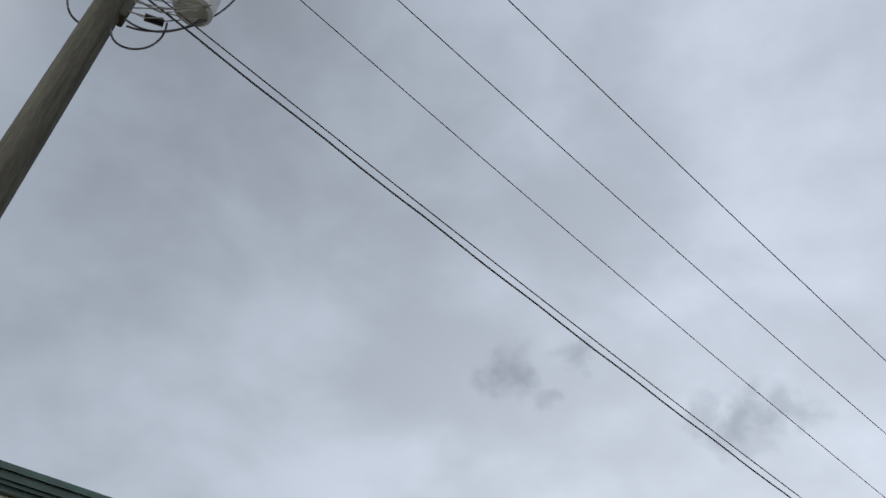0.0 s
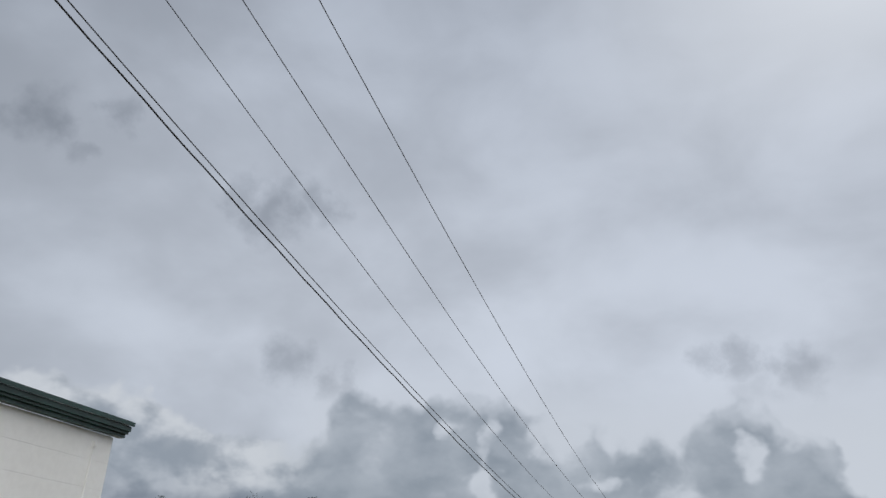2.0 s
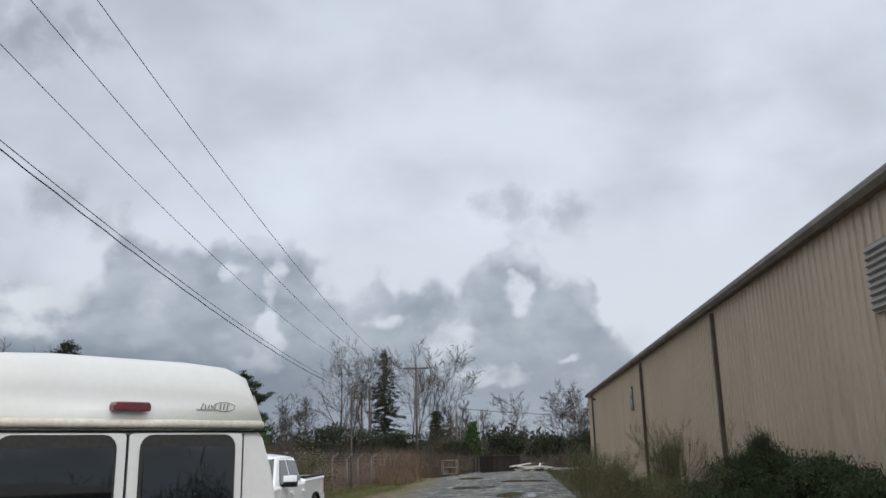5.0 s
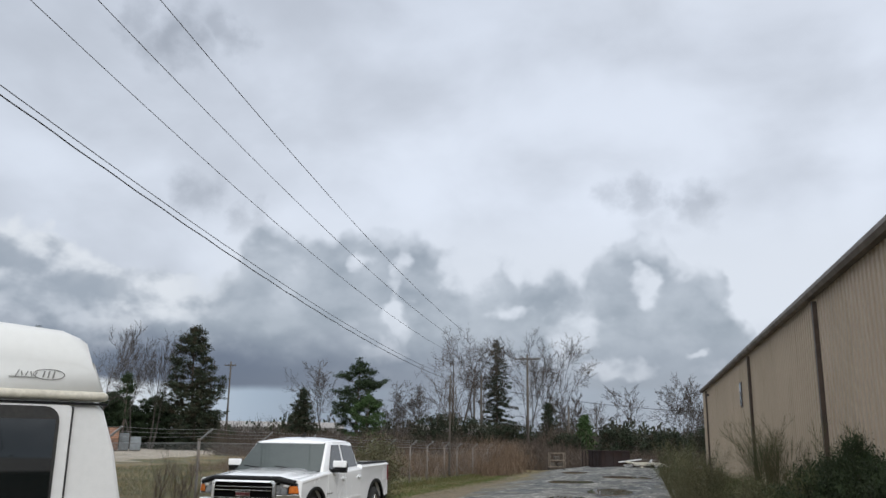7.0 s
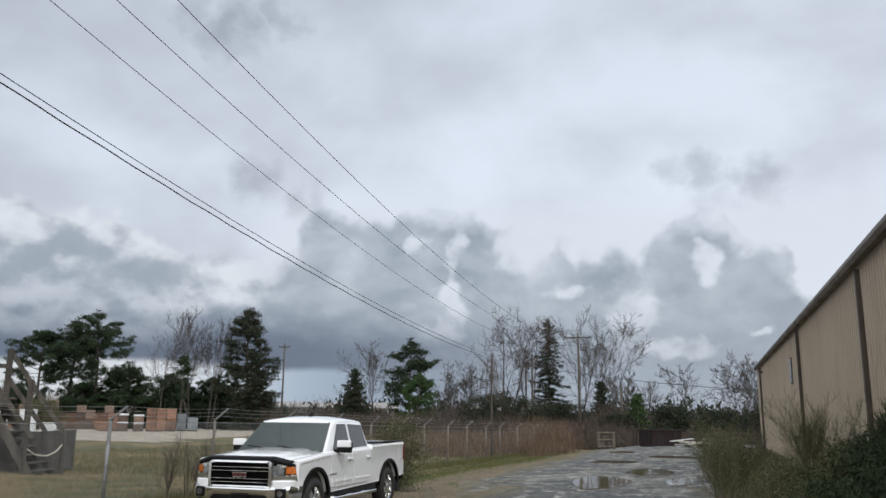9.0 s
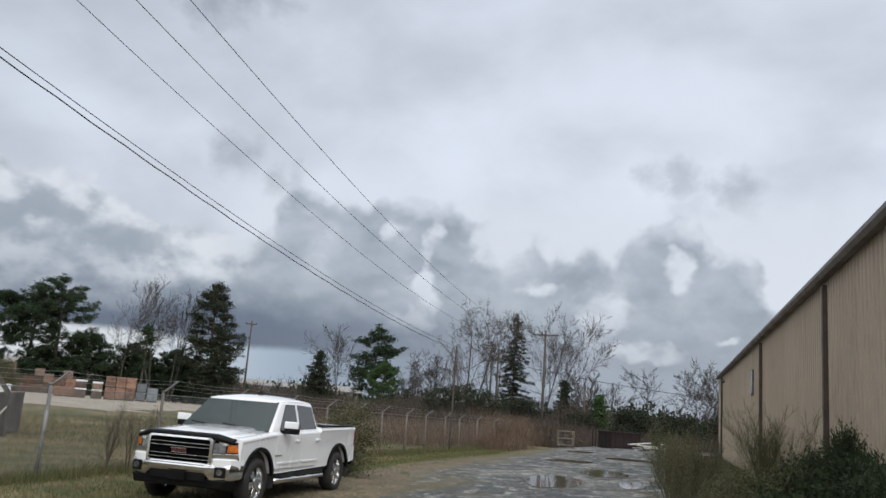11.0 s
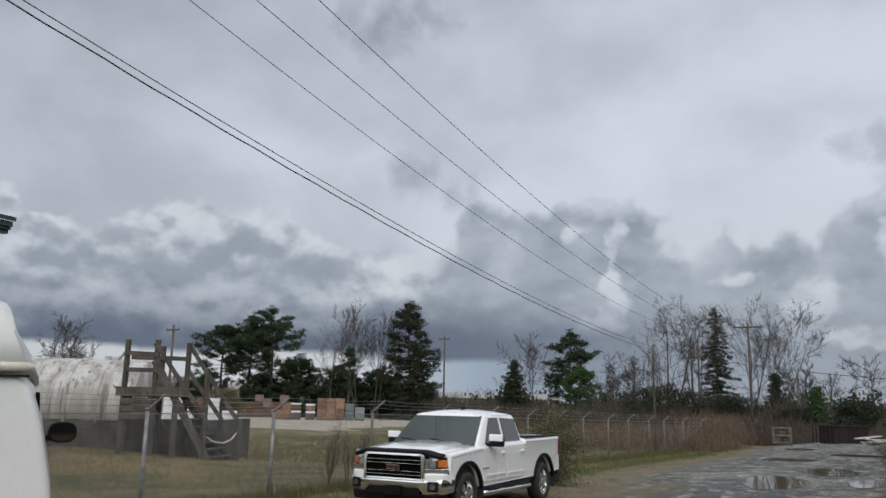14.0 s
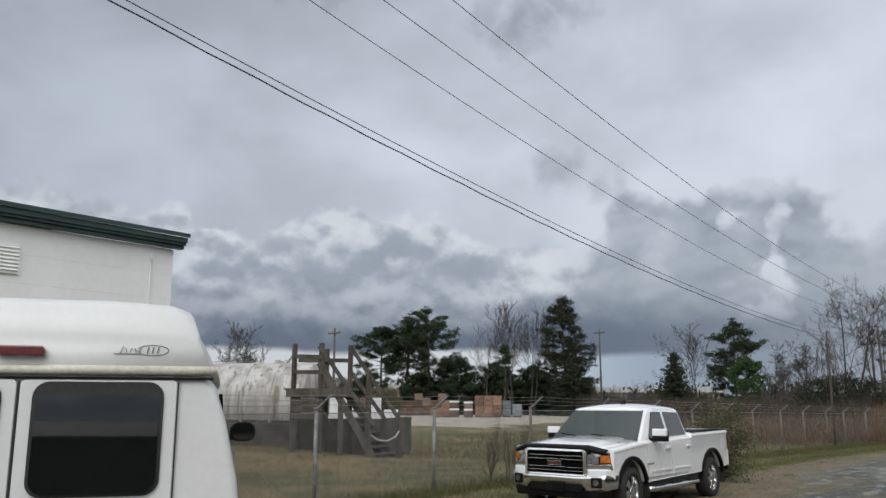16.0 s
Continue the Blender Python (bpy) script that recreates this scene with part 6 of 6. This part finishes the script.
def twig_shrub(x, y, w, h, seed, mat=BARK, label="bare twiggy shrub with fine upright branches", stems=9, base=0.0, leafmat=None, name="bare_shrub", fine=0.0012):
    rng = np.random.default_rng(seed)
    s = thing(name, label, "shrub", pose(x, y, base), group="shrubs")
    segs = []

    def rise(p, d, L, r, lev):
        for i in range(3):
            d = d + rng.normal(0, 0.12, 3) + np.array([0, 0, 0.08])
            d /= np.linalg.norm(d)
            q = p + d * L / 3
            segs.append((p, q, r, r * 0.8))
            r *= 0.8
            if lev < 3:
                for _ in range(2):
                    e = d + rng.normal(0, 0.38, 3) + np.array([0, 0, 0.25])
                    rise(q, e / np.linalg.norm(e), L * 0.5, r * 0.6, lev + 1)
            p = q
    for k in range(stems):
        a = rng.uniform(0, 2 * math.pi)
        d = np.array([math.cos(a) * w / h * 0.45 * rng.random(), math.sin(a) * w / h * 0.45 * rng.random(), 1.0])
        rise(np.array([0.12 * math.cos(a), 0.12 * math.sin(a), 0]), d / np.linalg.norm(d), h * rng.uniform(0.6, 0.85), 0.016, 0)
    k = h / max(q[1][2] for q in segs)
    segs = [(a * k, b * k, max(r0, fine), max(r1, fine * 0.8)) for a, b, r0, r1 in segs]
    quads_mesh("crown", limb_faces(segs, 3), mat, s)
    if leafmat:
        ends = [q[1] for q in segs if q[1][2] > 0.35 * h][::2]
        quads_mesh("foliage", tufts(rng, ends, 2, 0.16, 0.06, 0.011), leafmat, s)
    return s


def strewn(name, label, cat, count, area, height, width, mat, seed, lean=0.25, dens=None):
    """Upright blades or dry stems over a stretch of ground, as one joined thing."""
    rng = np.random.default_rng(seed)
    x = rng.uniform(area[0], area[1], count)
    y = rng.uniform(area[2], area[3], count)
    if dens:
        keep = dens(x, y, rng)
        x, y = x[keep], y[keep]
    n = len(x)
    z = np.array([ground_z(a, b) for a, b in zip(x, y)]) + 0.0
    hh = height * rng.uniform(0.4, 1.25, n)
    a = rng.uniform(0, math.pi, n)
    w = width * rng.uniform(0.6, 1.3, n)
    dx, dy = np.cos(a) * w / 2, np.sin(a) * w / 2
    lx, ly = rng.normal(0, lean, n) * hh, rng.normal(0, lean, n) * hh
    P = np.stack([np.stack([x - dx, y - dy, z - 0.02], 1), np.stack([x + dx, y + dy, z - 0.02], 1), np.stack([x + lx + dx * 0.2, y + ly + dy * 0.2, z + hh], 1), np.stack([x + lx - dx * 0.2, y + ly - dy * 0.2, z + hh], 1)], 1)
    ob = quads_mesh(name, P, mat)
    return tagged(ob, label, cat, kind="stuff")


def bushy(name, label, count, area, height, mat, seed, base=-0.6, twig=0.03, length=0.9, dens=None):
    """A far thicket of crossing twigs, as one joined thing."""
    rng = np.random.default_rng(seed)
    k = count // 24
    cx, cy = rng.uniform(area[0], area[1], k), rng.uniform(area[2], area[3], k)
    patch = np.array([noise.noise((a * 0.11, b * 0.11, seed * 0.7)) + 0.6 * noise.noise((a * 0.37, b * 0.37, seed * 1.3)) for a, b in zip(cx, cy)])
    ch = height * rng.uniform(0.45, 1.0, k) * np.clip(0.8 + 0.85 * patch, 0.2, 1.5)
    C = np.repeat(np.stack([cx, cy, base + ch * 0.5], 1), 24, 0)
    S = np.repeat(ch, 24)[:, None]
    c = C + rng.normal(0, 1, (len(C), 3)) * np.array([0.75, 0.75, 0.0]) + np.concatenate([np.zeros((len(C), 2)), rng.uniform(-0.5, 0.5, (len(C), 1)) * S], 1)
    d = rng.normal(0, 0.45, (len(C), 3)) + np.array([0, 0, 1.0])
    d /= np.linalg.norm(d, axis=1)[:, None]
    e = np.cross(d, rng.normal(0, 1, (len(C), 3)))
    e /= np.linalg.norm(e, axis=1)[:, None]
    L = length * rng.uniform(0.5, 1.4, (len(C), 1))
    P = np.stack([c - d * L / 2 - e * twig / 2, c - d * L / 2 + e * twig / 2, c + d * L / 2 + e * twig / 4, c + d * L / 2 - e * twig / 4], 1)
    return tagged(quads_mesh(name, P, mat), label, "thicket", kind="stuff")


# evergreens along the far side of the yard
for i, (x, y, h, k, cr, wd) in enumerate(((-73.6, 75.0, 11.7, 1.2, 0.42, 0.36), (-73.3, 79.5, 13.5, 1.2, 0.45, 0.27), (-69.0, 79.3, 14.2, 1.18, 0.32, 0.36))):
    pine(*farther(x, y, h, k), 20 + i, cr, wd, dens=1.25)
for i, (x, y, h, k) in enumerate(((-63.1, 77.6, 7.4, 1.25), (-62.6, 84.4, 6.9, 1.2), (-66.5, 74.4, 5.4, 1.25), (-61.5, 91.3, 6.7, 1.15), (-60.5, 84.0, 5.6, 1.22), (-58.6, 90.0, 5.8, 1.2), (-71.5, 70.0, 4.9, 1.25))):
    pine(*farther(x, y, h, k), 40 + i, 0.08, 0.5, label="low spreading green pine by the yard", dens=1.7)
pine(-64.3, 89.3, 9.6, 61, 0.7, 0.1, dens=0.35, label="thin leaning pine with a small tufted top")
pine(-61.6, 100.7, 17.2, 62, 0.1, 0.25, CEDAR, dens=2.1, label="large dark evergreen with ragged broad crown")
conifer(-60.2, 99.0, 11.0, 63, 0.36, label="broad dark evergreen with dense skirts", name="cedar_tree")
conifer(-43.2, 95.7, 8.0, 64, 0.38, label="dark cone-shaped red cedar", name="cedar_tree")
pine(-41.0, 110.6, 13.4, 65, 0.22, 0.29, dens=1.4, label="round-topped dark pine by the field")
pine(-36.5, 101.6, 7.4, 66, 0.08, 0.34, PINEL, dens=1.0, label="young bright green pine")
conifer(-19.7, 104.1, 14.7, 67, 0.23)
conifer(-7.5, 89.5, 4.6, 68, 0.34, PINEL, label="small bright green cedar", name="cedar_tree")
conifer(-12.5, 100.0, 6.5, 69, 0.3, label="small dark cedar among bare trees", name="cedar_tree")
# bare hardwoods
for i, (x, y, h, st, sp_) in enumerate(((-71.2, 94.2, 15.3, 1, 0.42), (-69.2, 98.2, 18.2, 2, 0.32), (-66.8, 99.2, 17.6, 2, 0.32), (-48.3, 115.3, 14.3, 1, 0.45), (-35.0, 109.5, 10.1, 2, 0.5), (-32.7, 110.2, 10.0, 2, 0.5),
                                       (-21.4, 100.7, 15.6, 2, 0.6), (-17.1, 110.6, 17.3, 2, 0.42), (-15.2, 110.8, 16.5, 2, 0.42), (-9.2, 94.4, 8.0, 1, 0.4), (-2.6, 89.8, 8.1, 1, 0.45), (2.3, 84.8, 8.9, 2, 0.6),
                                       (-61.0, 44.0, 9.4, 2, 0.5), (-11.6, 93.0, 7.4, 1, 0.35), (-6.0, 96.0, 6.6, 1, 0.4), (-47.0, 112.0, 11.5, 1, 0.4), (-53.0, 118.0, 9.5, 1, 0.45), (4.4, 88.0, 7.2, 2, 0.6))):
    bare_tree(x, y, h, 100 + i, st, sp_, 4)
bare_tree(-24.2, 97.0, 16.4, 135, 2, 0.62, 4, DARKBARK, thick=0.013, label="large dark bare hardwood with spreading limbs")
bare_tree(-6.7, 94.6, 6.5, 131, 1, 0.9, 2, label="broken bare tree with crooked limbs", thick=0.028)
# vine-hung pole at the line's end
vp = far_pole(-12.05, 44.6, 5.5, 0, -0.35, "old utility pole hung with dead vines", 0.35)
rngv = np.random.default_rng(77)
strands = []
for k in range(46):
    q = np.array([rngv.normal(0, 0.08), rngv.normal(0, 0.08), rngv.uniform(4.2, 5.85)])
    out_, a = rngv.uniform(0.2, 0.8), rngv.uniform(0, 2 * math.pi)
    drop = rngv.uniform(0.6, 2.4)
    for s in range(7):
        u = (s + 1) / 7
        e = np.array([math.cos(a) * out_ * min(1, u * 1.7), math.sin(a) * out_ * min(1, u * 1.7), 0]) + rngv.normal(0, 0.05, 3)
        nq = np.array([e[0], e[1], max(0.1, q[2] + (0.12 if s == 0 else -drop / 6))])
        strands.append((q, nq, 0.012, 0.009))
        q = nq
quads_mesh("vine_mat", limb_faces(strands, 3), BRUSH, vp, "dead brown hanging vines")
# thickets and dark underwood behind the fence
shrub(-23.1, 92.1, 12, 6, 5.2, 200, CEDAR, "thicket", "dense dark evergreen thicket under bare trees", -0.7, 200, 90, 0.22, 0.095)
shrub(-16.5, 96.0, 9, 5, 4.4, 201, CEDAR, "thicket", "dense dark evergreen thicket under bare trees", -0.7, 160, 90, 0.22, 0.095)
for i, (x, y, w, h) in enumerate(((-3.7, 81.8, 5, 3.1), (0.6, 79.8, 5, 2.7), (4.6, 77.0, 6, 3.0), (-9.5, 88, 5, 2.4), (8.5, 80, 8, 5.0))):
    shrub(x, y, w, 4, h + 0.5, 210 + i, CEDAR, "thicket", "dark evergreen hedge mass at the lane's end", -0.5, 130, 80, 0.2, 0.09)
for i, (x, y, w, h) in enumerate(((-58, 97, 12, 4.0), (-67, 88, 12, 4.0), (-74, 84, 12, 4.5), (-84, 78, 12, 4.0), (-92, 70, 14, 4.6), (-47, 104, 9, 2.6))):
    x, y, h = farther(x, y, h, 1.22)
    shrub(x, y, w * 1.15, 5, h * 1.3, 230 + i, CEDAR if i % 2 else PINE, "thicket", "dark green undergrowth along the yard's far edge", -0.2, 150, 80, 0.26, 0.11)
shrub(*farther(-72.0, 74.0, 3.4, 1.12)[:2], 7, 5, 3.6, 240, OLIVE, "thicket", "olive brown bare thicket", 0, 160, 60, 0.3, 0.05)
bushy("dry_brush", "grey-brown winter brush along the wood's edge", 70000, (-44, -8, 76, 92), 2.2, BRUSH, 300, twig=0.035)
bushy("dry_brush", "russet dry brush behind the fence", 45000, (-30, -14.0, 46, 80), 1.3, REDBRUSH, 301, twig=0.022, length=0.75)
bushy("dry_brush", "dark brown bare thicket under the far trees", 60000, (-50, -8, 86, 98), 3.6, BRUSH, 309, twig=0.035, length=1.2)
bushy("dry_brush", "dense brown brush round the end of the fence", 14000, (-14.2, -11.0, 52, 66), 1.8, REDBRUSH, 310, -0.45, twig=0.02, length=0.8)
bushy("dry_brush", "brown winter brush at the lane's end", 40000, (-12, 12, 72, 84), 1.7, BRUSH, 302, twig=0.03)
bushy("far_woods", "grey bare woods on the horizon", 60000, (-150, 60, 135, 160), 4.6, BARK, 303, twig=0.10, length=2.4)
bushy("far_woods", "grey bare woods beyond the brick yard", 40000, (-175, -95, 40, 130), 7.0, BARK, 304, twig=0.10, length=2.4)
bushy("far_woods", "dark evergreen woods on the horizon", 40000, (-170, 70, 150, 175), 6.0, CEDAR, 305, twig=0.5, length=0.9)
strewn("field_grass", "rough straw-coloured field grass behind the fence", "grass", 40000, (-34, -12.2, 22, 75), 0.12, 0.03, GRASSB, 306)
# by the warehouse wall
EL = "dense dark green juniper shrub by the warehouse wall"
for i, (x, y, w, h) in enumerate(((2.2, 8.8, 1.7, 1.4), (2.1, 10.4, 1.8, 1.5), (2.2, 12.0, 1.8, 1.55), (2.15, 13.6, 1.9, 1.65), (2.1, 15.2, 1.8, 1.5), (1.3, 11.4, 1.8, 0.85), (1.4, 13.4, 1.9, 0.95), (1.4, 15.4, 1.7, 0.8), (1.8, 17.0, 1.8, 0.95), (1.9, 19.0, 1.8, 0.8), (2.2, 21.0, 1.5, 0.6))):
    shrub(x, y, w, 2.0, h, 400 + i, EVER, label=EL, clumps=110, per=150, leaf=0.095, lw=0.019, upward=1.3, tight=0.19)
shrub(2.25, 13.9, 0.45, 0.45, 2.0, 420, EVER, "juniper", "slim upright dark green juniper by the wall", 0.0, 60, 160, 0.075, 0.014, upward=2.0)
for i, (x, y, w, h) in enumerate(((0.7, 12.6, 1.2, 0.7), (0.8, 14.6, 1.3, 0.85), (1.0, 16.4, 1.3, 1.0), (0.9, 18.4, 1.4, 1.0), (1.2, 20.4, 1.4, 1.05), (1.5, 14.0, 0.9, 1.35))):
    shrub(x, y, w, 1.4, h, 425 + i, WEED, "weedy_shrub", "mixed green and brown weeds among the junipers", 0.0, 80, 90, 0.05, 0.016, upward=0.6)
OL = "tall olive-brown dry weedy shrub beside the lane"
for i, (x, y, w, h) in enumerate(((-0.15, 17.6, 1.3, 1.75), (0.1, 20.5, 1.5, 1.9), (-0.3, 24.0, 1.6, 2.0), (0.2, 27.5, 1.6, 2.0), (0.5, 15.5, 1.1, 1.3), (0.3, 31.5, 1.5, 1.7), (0.9, 22.5, 1.2, 1.1), (1.0, 26.0, 1.3, 1.2))):
    twig_shrub(x, y, w, h, 430 + i, OLIVE, OL, 5, 0.0, OLIVE, "weedy_shrub", fine=0.0022)
twig_shrub(2.2, 23.0, 3.2, 2.83, 450, OLIVE, stems=12, fine=0.0028)
twig_shrub(2.3, 15.3, 2.0, 2.43, 451, OLIVE, stems=6, fine=0.0025)
twig_shrub(2.4, 25.6, 2.4, 2.3, 452, OLIVE, stems=6, fine=0.0028)
twig_shrub(2.2, 46.0, 1.6, 1.4, 453, BARK, stems=8)
# bush behind the truck at the fence, saplings in the fence
shrub(-8.6, 20.6, 1.7, 1.6, 1.75, 460, OLIVE, "weedy_shrub", "olive-brown leafy shrub behind the truck", 0, 90, 80, 0.07, 0.035)
for i, (x, y, h) in enumerate(((-11.8, 15.1, 1.5), (-11.8, 15.9, 1.7), (-11.8, 16.4, 1.5))):
    twig_shrub(x, y, 0.5, h, 470 + i, DARKBARK, "thin bare saplings grown through the fence", 3)
# ground cover near the lane
strewn("grass_tufts", "mixed green and straw grass on the verge", "grass", 150000, (-12.6, -4.2, 6, 62), 0.075, 0.012, GRASSB, 500, 0.5, lambda x, y, r: (x < -np.interp(y, (8, 14, 18, 25, 45, 62), (7.0, 7.6, 8.7, 9.5, 9.5, 10.6)) + r.normal(0, 0.5, len(x))) & ((y > 11.2 + r.normal(0, 0.5, len(x))) | (r.random(len(x)) < 0.12) | (x < -11.3)))
strewn("grass_tufts", "fresh green grass along the lane's verge", "grass", 60000, (-11.8, -5.4, 8, 55), 0.09, 0.013, GRASSG, 504, 0.5, lambda x, y, r: np.abs(x + np.interp(y, (8, 14, 18, 25, 45, 60), (9.6, 9.5, 9.4, 9.8, 9.8, 10.8))) < r.normal(0.2, 0.4, len(x)))
bushy("far_woods", "bare woods on the far side of the lot", 16000, (95, 130, -140, 30), 7.5, BARK, 307, twig=0.14, length=2.4)
bushy("far_woods", "bare woods behind the lot", 16000, (-90, 95, -150, -115), 7.5, BARK, 308, twig=0.14, length=2.4)
strewn("grass_tufts", "taller straw grass along the fence line", "grass", 26000, (-12.5, -11.5, 4, 60), 0.2, 0.012, GRASSB, 501, 0.4)
strewn("grass_tufts", "mown straw-brown lawn inside the fence", "grass", 70000, (-30, -12.2, 6, 34), 0.05, 0.016, STRAW, 502, 0.5)
strewn("grass_tufts", "weeds and litter at the warehouse foot", "grass", 24000, (-0.4, 3.0, 6, 60), 0.3, 0.014, OLIVE, 503, 0.4)
strewn("grass_tufts", "thin straw grass on the muddy verge", "grass", 26000, (-10.6, -5.6, 6, 48), 0.05, 0.012, GRASSB, 505, 0.6, lambda x, y, r: x < -np.interp(y, (6, 14, 18, 25, 45), (5.6, 6.4, 7.0, 8.3, 8.6)) + r.normal(0, 0.35, len(x)))
